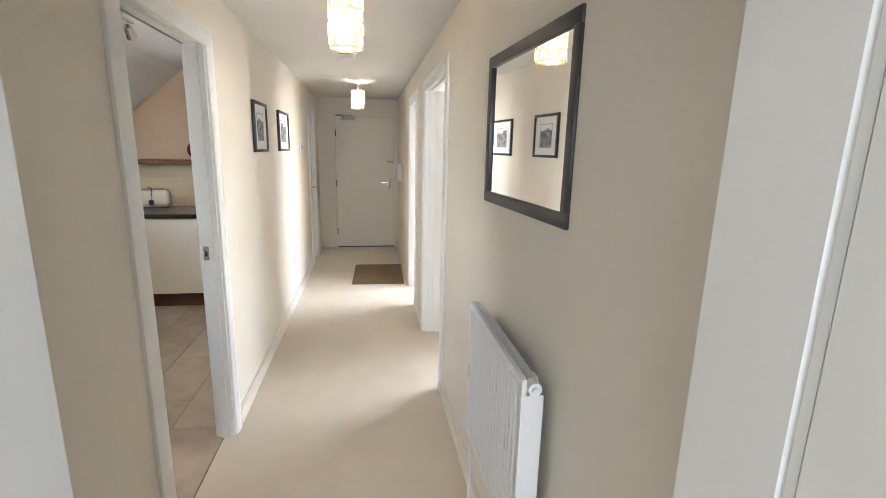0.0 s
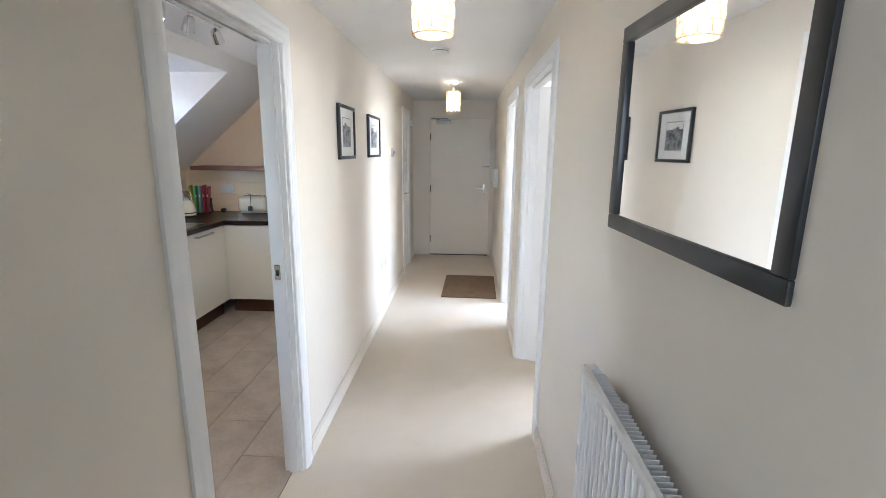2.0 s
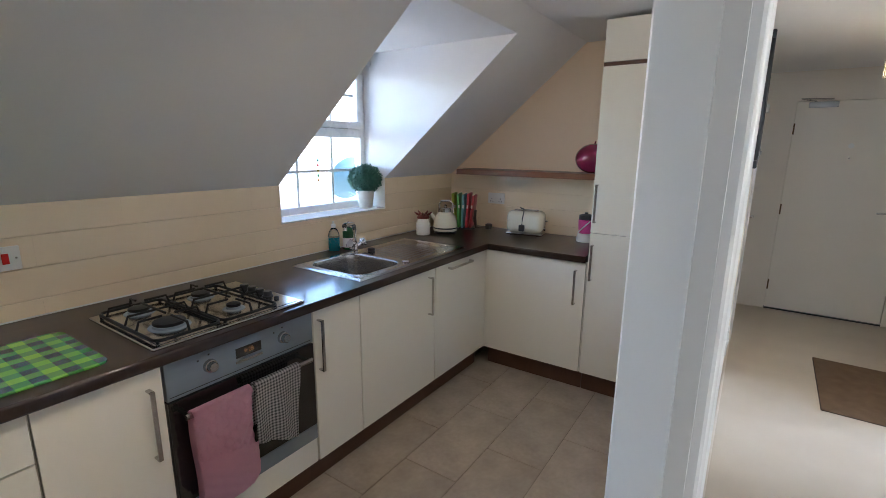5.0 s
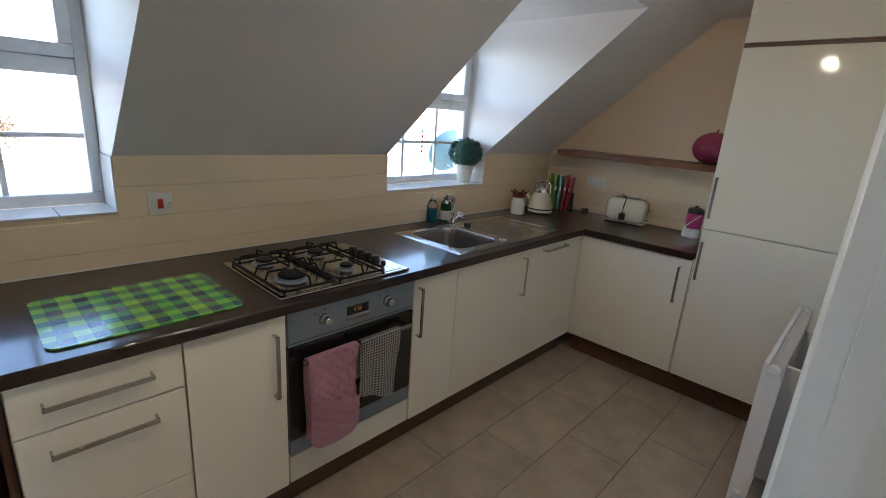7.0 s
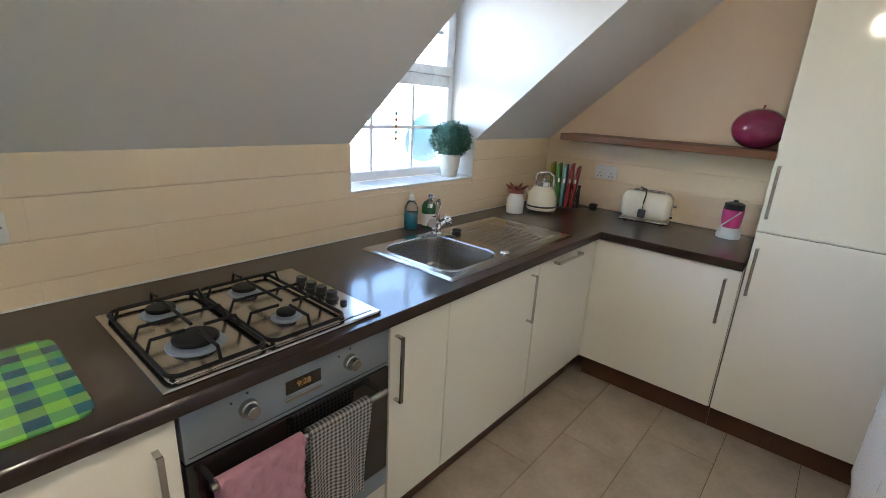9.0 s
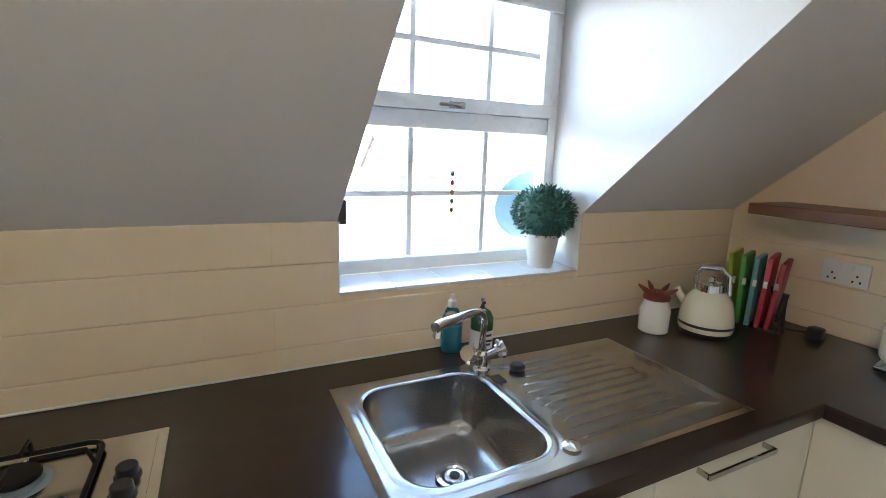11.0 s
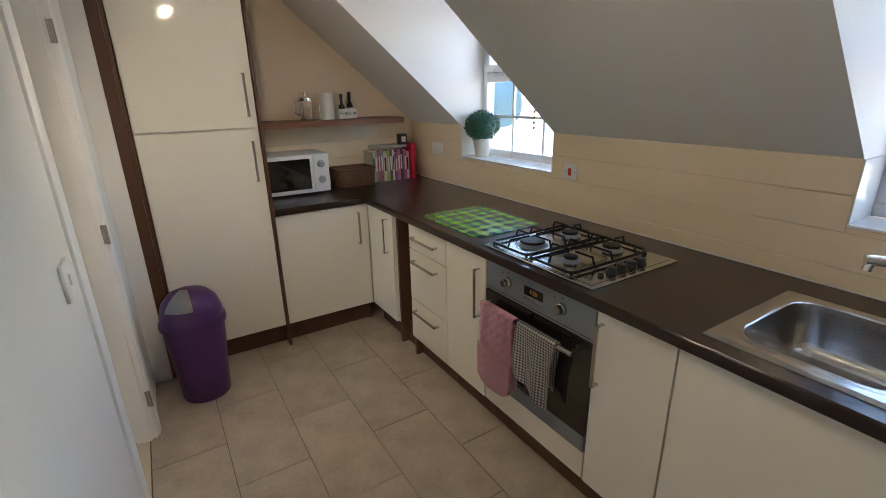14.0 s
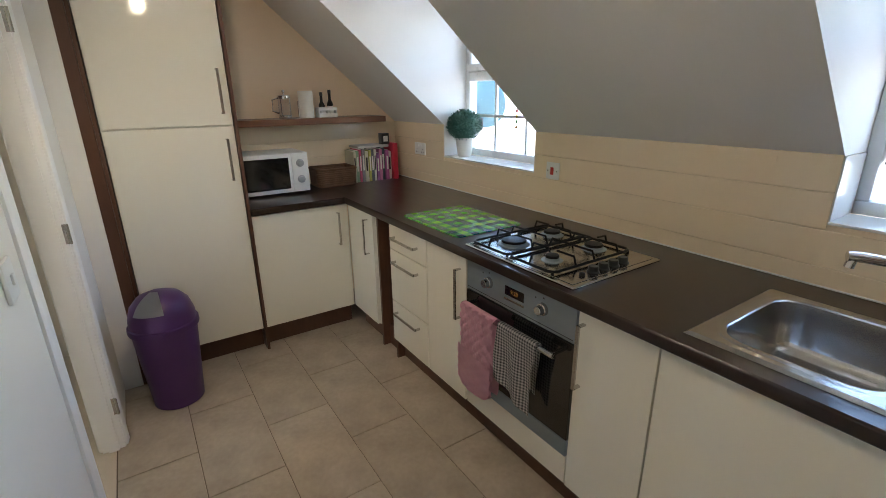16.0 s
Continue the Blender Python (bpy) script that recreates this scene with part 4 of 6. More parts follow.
cx, cy = (HOB[0] + HOB[1]) / 2, (HOB[2] + HOB[3]) / 2
BUR = ((-1.622 - cx, 2.660 - cy, 0.052), (-1.848 - cx, 2.660 - cy, 0.036), (-1.842 - cx, 2.893 - cy, 0.036), (-1.605 - cx, 2.893 - cy, 0.026))
for q in BUR:
    burner(*q)
for y0, y1 in ((2.552 - cy, 2.772 - cy), (2.781 - cy, 3.008 - cy)):
    bm = B()
    x0, x1, zt = -hw + 0.026, hw - 0.022, 0.055
    lp = [(px, py, 0.022) for px, py in rrect(x0, x1, y0, y1, 0.028, 5)]
    pts = lp + lp[:1]
    tube(bm, pts, 0.0055, 8)
    for x, y, r in BUR:
        if not (y0 < y < y1):
            continue
        for d in (-1, 1):
            e = y0 if d < 0 else y1
            tube(bm, [(x, e, 0.02), (x, e - d * 0.012, zt), (x, y + d * 0.022, zt)], 0.0045, 8)
        ex = x1 if x > 0 else x0
        s = 1 if x > 0 else -1
        tube(bm, [(ex, y, 0.02), (ex - s * 0.012, y, zt), (x + s * 0.022, y, zt)], 0.0045, 8)
        tube(bm, [(0.0, y, zt), (x - s * 0.022, y, zt)], 0.0045, 8)
    tube(bm, [(0, y0, 0.02), (0, y0 + 0.014, zt), (0, y1 - 0.014, zt), (0, y1, 0.02)], 0.0045, 8)
    for x in (x0, x1):
        for y in (y0, y1):
            tube(bm, [(x - math.copysign(0.008, x), y - math.copysign(0.008, y - (y0 + y1) / 2), 0.0121), (x - math.copysign(0.008, x), y - math.copysign(0.008, y - (y0 + y1) / 2), 0.022)], 0.006, 8)
    part("pan_support", bm, IRON, hb, "black cast pan support")
for i in range(4):
    x = -1.795 + i * 0.055 - cx
    bm = lathe(B(), [(0.023, 0), (0.022, 0.004), (0.019, 0.006), (0.018, 0.021), (0.016, 0.023)], 24, Matrix.Translation((x, 3.064 - cy, 0.012)))
    box(bm, x - 0.004, x + 0.004, 3.064 - cy - 0.016, 3.064 - cy + 0.015, 0.0225, 0.031, bev=0.002)
    part("knob", bm, BLACK, hb, "black control knob")
part("spark_button", lathe(B(), [(0.011, 0), (0.010, 0.009), (0.007, 0.011)], 16, Matrix.Translation((-1.572 - cx, 3.064 - cy, 0.012))), BLACK, hb)

# sink with drainer
sk = thing("sink", (SNK[1], SNK[2], 0.91), "steel kitchen sink with ridged drainer let into the worktop", "sink")


def loft(bm, loops):
    rings = [[bm.verts.new(p) for p in lp] for lp in loops]
    n = len(rings[0])
    for a, b in zip(rings, rings[1:]):
        for i in range(n):
            bm.faces.new((a[i], a[(i + 1) % n], b[(i + 1) % n], b[i]))
    return rings


sw, sl = SNK[0] - SNK[1], SNK[3] - SNK[2]   # sw is negative: the sink runs back from its front edge
bm = B()
by0, by1 = 0.055, 0.395
bow = [rrect(-0.447, -0.057, by0, by1, 0.075)]
tot = [[(x, y, z) for x, y in rrect(-0.447 - o, -0.057 + o, by0 - o, by1 + o, 0.075 + o * 0.8)]
       for o, z in ((0.024, 0.0081), (0.012, 0.0098), (0.004, 0.0092), (0.0, 0.006), (-0.004, -0.02), (-0.010, -0.08), (-0.015, -0.112), (-0.022, -0.130), (-0.033, -0.142), (-0.048, -0.149), (-0.066, -0.1525))]
tot.append([(x, y, -0.154) for x, y in rrect(-0.33, -0.17, by0 + 0.10, by1 - 0.10, 0.03)])
rings = loft(bm, tot)
bm.faces.new(rings[-1])
part("bowl", bm, BOWLST, sk, "deep rounded steel bowl")
# flat rim and drainer as a height field with ridges
bm = B()
nx, ny = 230, 130
grid = {}


def rimz(x, y):
    ed = min(-x, x - sw, y, sl - y)
    z = 0.0015 + 0.0065 * min(1, ed / 0.012)
    if y > by1 + 0.035:
        a = min((y - by1 - 0.035) / 0.05, (sl - 0.05 - y) / 0.05, (-x - 0.05) / 0.03, (x - sw - 0.05) / 0.03)
        if a > 0:
            a = min(1, a)
            z -= 0.004 * a
            start = by1 + 0.075 + 0.055 * math.exp(-((x + 0.385) / 0.05) ** 2)
            stop = sl - 0.17 - 0.05 * math.sin((x + 0.10) * 9)
            e = min((y - start) / 0.012, (stop - y) / 0.03)
            if e > 0:
                z += 0.0034 * min(1, e) * a * max(0, math.cos((x + 0.012 * math.sin((y - by1) * 4)) * 2 * math.pi / 0.036)) ** 5
    return z


for i in range(nx + 1):
    for j in range(ny + 1):
        x, y = sw * i / nx, sl * j / ny
        grid[i, j] = bm.verts.new((x, y, rimz(x, y)))
for i in range(nx):
    for j in range(ny):
        x, y = sw * (i + 0.5) / nx, sl * (j + 0.5) / ny
        if -0.452 < x < -0.052 and by0 - 0.005 < y < by1 + 0.005:
            qx, qy = min(x + 0.452, -0.052 - x), min(y - by0 + 0.005, by1 + 0.005 - y)
            if not (qx < 0.06 and qy < 0.06 and (0.06 - qx) ** 2 + (0.06 - qy) ** 2 > 0.0042):
                continue
        bm.faces.new((grid[i, j], grid[i + 1, j], grid[i + 1, j + 1], grid[i, j + 1]))
part("drainer", bm, BOWLST, sk, "ridged steel drainer")
WP = Matrix.Translation((-0.25, 0.245, -0.1495))
ws = part("waste", lathe(B(), [(0.048, 0.0), (0.046, 0.004), (0.036, 0.0045), (0.033, 0.001), (0.026, 0.001), (0.024, 0.005), (0.017, 0.005), (0.003, 0.0035)], 32, WP), CHROME, sk, "chrome waste strainer")
for r0, r1, z in ((0.027, 0.032, 0.0014), (0.004, 0.013, 0.0062)):
    part("strainer_slot", lathe(B(), [(r1, z - 0.001), (r1, z), (r0, z)], 26, WP), BLACK, ws, "dark strainer opening")
part("waste_knob", lathe(B(), [(0.022, 0), (0.022, 0.005), (0.017, 0.009), (0.003, 0.010)], 24, Matrix.Translation((-0.055, 0.42, 0.008))), CHROME, sk, "chrome waste knob")
part("overflow", bx(-0.40, -0.355, 0.425, 0.455, 0.0079, 0.0092, bev=0.0005, seg=1), BLACK, sk, "dark overflow slots")

tp = thing("mixer_tap", (-1.945, 3.905, 0.918), "chrome mixer tap with two cross knobs and a long spout", "tap")
part("body", lathe(B(), [(0.026, 0), (0.024, 0.006), (0.019, 0.010), (0.017, 0.045), (0.014, 0.055)], 24), CHROME, tp)
part("spout", tube(B(), [(0, 0, 0.05), (0, 0, 0.14), (0.004, -0.01, 0.165), (0.018, -0.03, 0.180), (0.05, -0.075, 0.190), (0.13, -0.20, 0.205), (0.142, -0.219, 0.204)], [0.013, 0.012, 0.012, 0.012, 0.011, 0.0135, 0.0135], 16), CHROME, tp)
part("nozzle", tube(B(), [(0.136, -0.209, 0.196), (0.138, -0.212, 0.176)], 0.0115, 14), CHROME, tp)
for s in (-1, 1):
    d = V(0.35, s, 0.55).normalized()
    bm = tube(B(), [V(0, 0, 0.03), V(0, 0, 0.03) + d * 0.05], 0.010, 12)
    tube(bm, [V(0, 0, 0.03) + d * 0.047, V(0, 0, 0.03) + d * 0.075], [0.020, 0.023], 14)
    o = V(0, 0, 0.03) + d * 0.062
    a = d.cross(V(1, 0, 0)).normalized()
    for k in range(4):
        q = Matrix.Rotation(k * math.pi / 2 + 0.4, 3, d) @ a
        tube(bm, [o + q * 0.01, o + q * 0.030], [0.010, 0.007], 10)
    part("cross_knob", bm, CHROME, tp)
plg = thing("sink_plug", (-1.90, 4.0, 0.917), "black rubber sink plug lying by the tap", "sink plug")
part("plug", lathe(B(), [(0.022, 0), (0.024, 0.01), (0.018, 0.016), (0.006, 0.017)], 20), BLACK, plg)

# ---- things on the worktop, sills and shelves ----
for nm, x0, x1, y0, y1, lab in (("wall_shelf", -1.93, -0.768, 5.02, KY1 - 0.001, "dark walnut wall shelf above the toaster"), ("wall_shelf", -1.93, -0.868, KY0 + 0.001, 0.93, "dark walnut wall shelf above the microwave")):
    tagged(new(nm, mesh_of(nm, bx(x0, x1, y0, y1, 1.345, 1.385, bev=0.002, seg=1), SHELFW)), lab, "shelf", "wall shelves")

mt = thing("worktop_saver", (-1.695, 2.175, 0.911), "green and teal plaid glass worktop saver", "worktop mat")
bm = B()
prism(bm, rrect(-0.2, 0.2, -0.255, 0.255, 0.035), "z", 0.0, 0.005)
part("mat", bm, PLAID, mt, smooth=False)


def topiary(x, y):
    p = thing("topiary_plant", (x, y, ZS), "dark green ball topiary in a cream pot on the sill", "plant", "topiary balls")
    part("pot", lathe(B(), [(0.044, 0), (0.046, 0.004), (0.063, 0.118), (0.066, 0.122), (0.062, 0.123), (0.058, 0.108), (0.01, 0.106)], 30), POTW, p, "cream ceramic pot")
    rnd = random.Random(5)
    bm = B()
    c = V(0, 0, 0.203)
    R = 0.120
    for i in range(2600):
        z = rnd.uniform(-1, 1)
        t = rnd.uniform(0, 2 * math.pi)
        q = math.sqrt(1 - z * z)
        d = V(q * math.cos(t), q * math.sin(t), z)
        r0 = R * rnd.uniform(0.72, 0.93)
        o = c + V(d.x * r0, d.y * r0, d.z * r0 * 0.85)
        s = d.cross(V(rnd.uniform(-1, 1), rnd.uniform(-1, 1), rnd.uniform(-1, 1)))
        if s.length < 0.1:
            continue
        s.normalize()
        tip = o + (d + s * rnd.uniform(-0.9, 0.9)).normalized() * rnd.uniform(0.012, 0.022)
        w = s.cross(d).normalized() * rnd.uniform(0.002, 0.004)
        m2 = (o + tip) / 2
        a, b, e, f = bm.verts.new(o), bm.verts.new(m2 + w), bm.verts.new(tip), bm.verts.new(m2 - w + d * 0.002)
        bm.faces.new((a, b, e))
        bm.faces.new((a, e, f))
    me = bpy.data.meshes.new("leaves")
    bm.to_mesh(me)
    bm.free()
    me.materials.append(LEAF)
    lv = new("leaves", me)
    lv.parent = p
    core = B()
    bmesh.ops.create_icosphere(core, subdivisions=3, radius=R * 0.80, matrix=Matrix.Translation(c))
    for v in core.verts:
        v.co += (v.co - c).normalized() * 0.006 * noise.noise(v.co * 90)
    part("twig_core", core, LEAF, p)
    return p


topiary(-2.235, 4.315)
topiary(-2.235, 1.475)

jar = thing("utensil_jar", (-1.99, 4.665, 0.91), "white ceramic jar with red-brown lid and clips", "jar")
part("pot", lathe(B(), [(0.047, 0), (0.052, 0.004), (0.053, 0.085), (0.044, 0.105), (0.040, 0.118), (0.042, 0.122)], 28), CERAM, jar)
part("lid", lathe(B(), [(0.046, 0.122), (0.048, 0.130), (0.044, 0.140), (0.020, 0.152), (0.008, 0.158)], 26), REDBR, jar, "red-brown wooden lid")
bm = B()
for k, a in enumerate((20, 95, 160, 235, 300)):
    d = V(math.cos(radians(a)), math.sin(radians(a)), 0)
    tube(bm, [d * 0.02 + V(0, 0, 0.142), d * 0.045 + V(0, 0, 0.155), d * 0.068 + V(0, 0, 0.172)], [0.006, 0.009, 0.003], 8)
part("lid_petals", bm, REDBR, jar)

kt = thing("kettle", (-1.905, 4.835, 0.91), "cream enamel retro kettle with chrome trim", "kettle", rz=200)
part("base", lathe(B(), [(0.084, 0), (0.086, 0.012), (0.082, 0.018)], 32), BLACK, kt, "black power base")
part("body", lathe(B(), [(0.090, 0.018), (0.093, 0.026), (0.092, 0.06), (0.087, 0.095), (0.076, 0.128), (0.060, 0.150), (0.046, 0.160)], 36), KETTLE, kt)
part("chrome_band", lathe(B(), [(0.0935, 0.036), (0.0942, 0.040), (0.0935, 0.046)], 36, cap=False), BLACK, kt)
part("lid", lathe(B(), [(0.046, 0.160), (0.044, 0.186), (0.038, 0.192), (0.015, 0.196), (0.010, 0.204), (0.012, 0.213), (0.004, 0.218)], 28), CHROME, kt, "chrome lid with knob")
part("spout", tube(B(), [(0.07, 0, 0.095), (0.100, 0, 0.125), (0.112, 0, 0.150)], [0.020, 0.013, 0.011], 14), KETTLE, kt)
part("handle", tube(B(), [(0.050, 0, 0.155), (0.052, 0, 0.215), (0.035, 0, 0.240), (-0.03, 0, 0.244), (-0.055, 0, 0.222), (-0.060, 0, 0.155)], 0.010, 12), CHROME, kt, "chrome bow handle")

kb = thing("chopping_board_set", (-1.895, 5.10, 0.91), "set of coloured chopping boards upright in a stand", "chopping boards", rz=21)
part("stand", bx(-0.085, 0.095, -0.06, 0.06, 0, 0.014, bev=0.003), BLACK, kb)
for i, (nm, c, hh) in enumerate((("lime", (0.34, 0.42, 0.03), 0.285), ("green", (0.09, 0.36, 0.08), 0.28), ("blue", (0.16, 0.40, 0.48), 0.275), ("red", (0.55, 0.05, 0.08), 0.285), ("dark_red", (0.38, 0.03, 0.05), 0.27))):
    cm = mat(nm + "_board_plastic", c, None, rough=0.4, scale=20, bump=0.03)
    x = -0.066 + i * 0.031
    bm = bx(-0.009, 0.009, -0.085, 0.085, 0.014, hh, bev=0.005)
    bmesh.ops.transform(bm, matrix=pose(x, 0, 0, 0, -4 + 2.2 * i, 0), verts=bm.verts)
    bo = part("board", bm, cm, kb, nm.replace("_", " ") + " plastic board")
    part("grip", bx(x - 0.006 + i * 0.003, x + 0.006 + i * 0.003, -0.0875, -0.0848, 0.17, 0.195), PLASTIC, bo, "white grip tab", smooth=False)
bm = tube(B(), [(0.105, -0.06, 0.013), (0.095, -0.07, 0.09), (0.10, -0.075, 0.16)], [0.008, 0.014, 0.011], 10)
part("knife_handle", bm, BLACK, kb, "black knife handle")

cord = thing("power_cable", (-1.75, 5.2, 0.91), "black plug and cable lying on the worktop", "cable")
bm = tube(B(), [(-0.11, -0.07, 0.16), (-0.09, -0.06, 0.06), (-0.05, -0.05, 0.008), (0.0, -0.03, 0.012), (0.03, -0.03, 0.02)], 0.0035, 8)
part("flex", bm, BLACK, cord)
part("plug", bx(0.02, 0.065, -0.055, -0.01, 0.0, 0.045, bev=0.008), BLACK, cord)


def rounded_block(w, d, h, r, z0=0.0):
    bm = B()
    return box(bm, -w / 2, w / 2, -d / 2, d / 2, z0, h, bev=r, seg=5)


ts = thing("toaster", (-1.365, 5.12, 0.91), "cream retro two-slice toaster with chrome trim", "toaster", rz=10)
part("foot_plate", rounded_block(0.27, 0.14, 0.022, 0.006, 0.006), CHROME, ts, "chrome base")
part("body", rounded_block(0.275, 0.155, 0.185, 0.045, 0.022), KETTLE, ts)
part("top_plate", bx(-0.10, 0.10, -0.05, 0.05, 0.1845, 0.188, bev=0.0015, seg=1), CHROME, ts, "chrome top plate")
for y in (-0.022, 0.022):
    part("slot", bx(-0.085, 0.085, y - 0.010, y + 0.010, 0.1881, 0.1888), BLACK, ts)
part("lever", bx(0.134, 0.162, -0.014, 0.014, 0.11, 0.122, bev=0.003), CHROME, ts)
part("dial", lathe(B(), [(0.015, 0), (0.013, 0.012)], 16, pose(0.135, 0, 0.055, 0, 90, 0)), CHROME, ts)
part("cord", tube(B(), [(-0.03, 0.02, 0.192), (-0.045, -0.02, 0.205), (-0.01, -0.045, 0.198), (-0.005, -0.072, 0.172), (-0.01, -0.084, 0.13), (-0.012, -0.085, 0.085)], 0.004, 8), BLACK, ts)
part("plug", bx(-0.032, 0.010, -0.107, -0.079, 0.040, 0.088, bev=0.007), BLACK, ts)
for x in (-0.1, 0.1):
    for y in (-0.05, 0.05):
        part("foot", lathe(B(), [(0.010, 0), (0.010, 0.007)], 12, Matrix.Translation((x, y, 0))), BLACK, ts)

bd = thing("smoothie_blender", (-0.925, 5.14, 0.91), "small pink and black blender with a white base", "blender", rz=15)
part("base", lathe(B(), [(0.058, 0), (0.060, 0.01), (0.052, 0.05), (0.044, 0.058)], 28), PLASTIC, bd, "white motor base")
part("cup", lathe(B(), [(0.042, 0.058), (0.047, 0.10), (0.049, 0.165)], 28), BLACK, bd, "black cup")
part("pink_shell", lathe(B(), [(0.0445, 0.060), (0.0495, 0.10), (0.0515, 0.155)], 28, cap=False), HOTPINK, bd, "pink sleeve")
part("lid", lathe(B(), [(0.049, 0.165), (0.048, 0.185), (0.030, 0.192), (0.012, 0.195), (0.012, 0.205)], 26), BLACK, bd, "black lid")
part("strap", tube(B(), [(0.03, -0.045, 0.15), (-0.01, -0.056, 0.11), (-0.045, -0.045, 0.07), (-0.05, -0.05, 0.03)], 0.004, 8), PLASTIC, bd, "white cord")

vs = thing("round_vase", (-0.905, 5.14, 1.385), "round dark magenta glass vase on the shelf", "vase")
part("body", lathe(B(), [(0.122 * math.sin(radians(a)), 0.0985 - 0.1 * math.cos(radians(a))) for a in range(10, 178, 7)], 48), MAGENTA, vs)
part("stem", tube(B(), [(0, 0, 0.194), (0.004, 0, 0.214)], 0.005, 8), MAGENTA, vs)

mw = thing("microwave", (-1.105, 0.805, 0.91), "white microwave oven with a dark glass door", "microwave")
part("body", box(B(), -0.215, 0.235, -0.14, 0.15, 0.012, 0.268, bev=0.008), PLASTIC, mw)
dr = part("door", box(B(), -0.105, 0.233, 0.15, 0.170, 0.014, 0.266, bev=0.004), PLASTIC, mw)
part("door_glass", bx(-0.085, 0.215, 0.1702, 0.1730, 0.040, 0.240, bev=0.001, seg=1), BLACKGL, dr, "dark door glass")
pn = part("control_panel", box(B(), -0.213, -0.107, 0.15, 0.168, 0.014, 0.266, bev=0.004), PLASTIC, mw)
for z in (0.20, 0.095):
    part("dial", lathe(B(), [(0.026, 0), (0.024, 0.010), (0.019, 0.012), (0.017, 0.022)], 24, pose(-0.16, 0.168, z, -90)), GREYPL, pn, "silver dial")
for x in (-0.19, 0.21):
    part("foot", bx(x - 0.015, x + 0.015, -0.1, 0.1, 0, 0.012), BLACK, mw)

bk = thing("storage_basket", (-1.545, 0.805, 0.91), "dark brown woven basket on the worktop", "basket")
bm = B()
for i in range(8):
    z = 0.012 + i * 0.014
    lp = rrect(-0.135 - 0.001 * i, 0.135 + 0.001 * i, -0.095, 0.095, 0.02, 3)
    tube(bm, [(x, y, z) for x, y in lp + [lp[0]]], 0.0078, 6)
part("weave", bm, WICKER, bk)
part("bottom", bx(-0.13, 0.13, -0.09, 0.09, 0.0, 0.008), WICKER, bk)
lp = rrect(-0.142, 0.142, -0.10, 0.10, 0.02, 3)
part("rim", tube(B(), [(x, y, 0.124) for x, y in lp + [lp[0]]], 0.010, 8), WICKER, bk)

COLS = ((0.62, 0.58, 0.45), (0.30, 0.45, 0.30), (0.62, 0.10, 0.22), (0.25, 0.25, 0.27), (0.66, 0.62, 0.50), (0.50, 0.48, 0.12), (0.12, 0.13, 0.16), (0.70, 0.68, 0.62), (0.28, 0.10, 0.30), (0.55, 0.18, 0.35), (0.06, 0.07, 0.10), (0.45, 0.10, 0.30), (0.68, 0.65, 0.58))
rnd = random.Random(3)
x = -1.70
for i, c in enumerate(COLS):
    w = rnd.uniform(0.018, 0.030)
    h = rnd.uniform(0.205, 0.245)
    bo = thing("cookbook", (x - w / 2, 0.775, 0.91), "cookbook standing upright in a row on the worktop", "book", "row of cookbooks")
    cm = mat("book_cover_%d" % i, c, None, rough=0.45, scale=15, bump=0.02)
    part("cover", bx(-w / 2 + 0.0006, w / 2 - 0.0006, -0.105, 0.062 + rnd.uniform(-0.012, 0.012), 0, h, bev=0.0012, seg=1), cm, bo, smooth=False)
    yb = max(v.co.y for v in bo.children[0].data.vertices)
    part("page_block", bx(-w / 2 + 0.0022, w / 2 - 0.0022, -0.10, yb - 0.004, h, h + 0.0012), PAPER, bo, smooth=False)
    part("spine_title", bx(-w * 0.22, w * 0.22, yb, yb + 0.0006, h * 0.35, h * 0.8), PAPER if sum(c) < 1.2 else BLACK, bo, "unreadable spine lettering", smooth=False)
    x -= w + 0.0006
XB = x
bo = thing("ring_binder", (XB - 0.022, 0.785, 0.91), "red folder at the end of the cookbook row", "folder")
part("cover", bx(-0.02, 0.02, -0.11, 0.075, 0, 0.27, bev=0.002), mat("red_folder", (0.50, 0.02, 0.05), None, rough=0.4, scale=12, bump=0.02), bo)
bo = thing("cookbook", (-1.86, 0.77, 1.157), "cookbook lying flat on top of the row", "book")
part("cover", bx(-0.125, 0.125, -0.09, 0.075, 0, 0.016, bev=0.0015), mat("pale_book_cover", (0.55, 0.55, 0.53), None, rough=0.5, bump=0.02), bo, smooth=False)
bo = thing("photo_cube", (-1.975, 0.79, 1.1735), "small black box with a white picture on top", "box")
part("body", bx(-0.03, 0.03, -0.03, 0.03, 0, 0.08, bev=0.002), BLACK, bo)
part("picture", bx(-0.018, 0.018, 0.0301, 0.0306, 0.02, 0.06), PAPER, bo, smooth=False)

cf = thing("cafetiere", (-1.255, 0.80, 1.385), "glass and chrome coffee press on the shelf", "coffee press")
part("glass", lathe(B(), [(0.036, 0.012), (0.037, 0.015), (0.037, 0.125)], 26), CLEAR, cf, "clear glass beaker")
for z in (0.0, 0.125):
    part("chrome_ring", lathe(B(), [(0.041, z), (0.042, z + 0.004), (0.042, z + 0.018), (0.038, z + 0.022)], 26), CHROME, cf)
part("plunger_knob", lathe(B(), [(0.004, 0.147), (0.004, 0.163), (0.011, 0.167), (0.011, 0.176), (0.004, 0.182)], 18), CHROME, cf)
bm = B()
for k in range(4):
    a = radians(45 + 90 * k)
    tube(bm, [(0.041 * math.cos(a), 0.041 * math.sin(a), 0.015), (0.041 * math.cos(a), 0.041 * math.sin(a), 0.13)], 0.003, 6)
part("cage", bm, CHROME, cf)
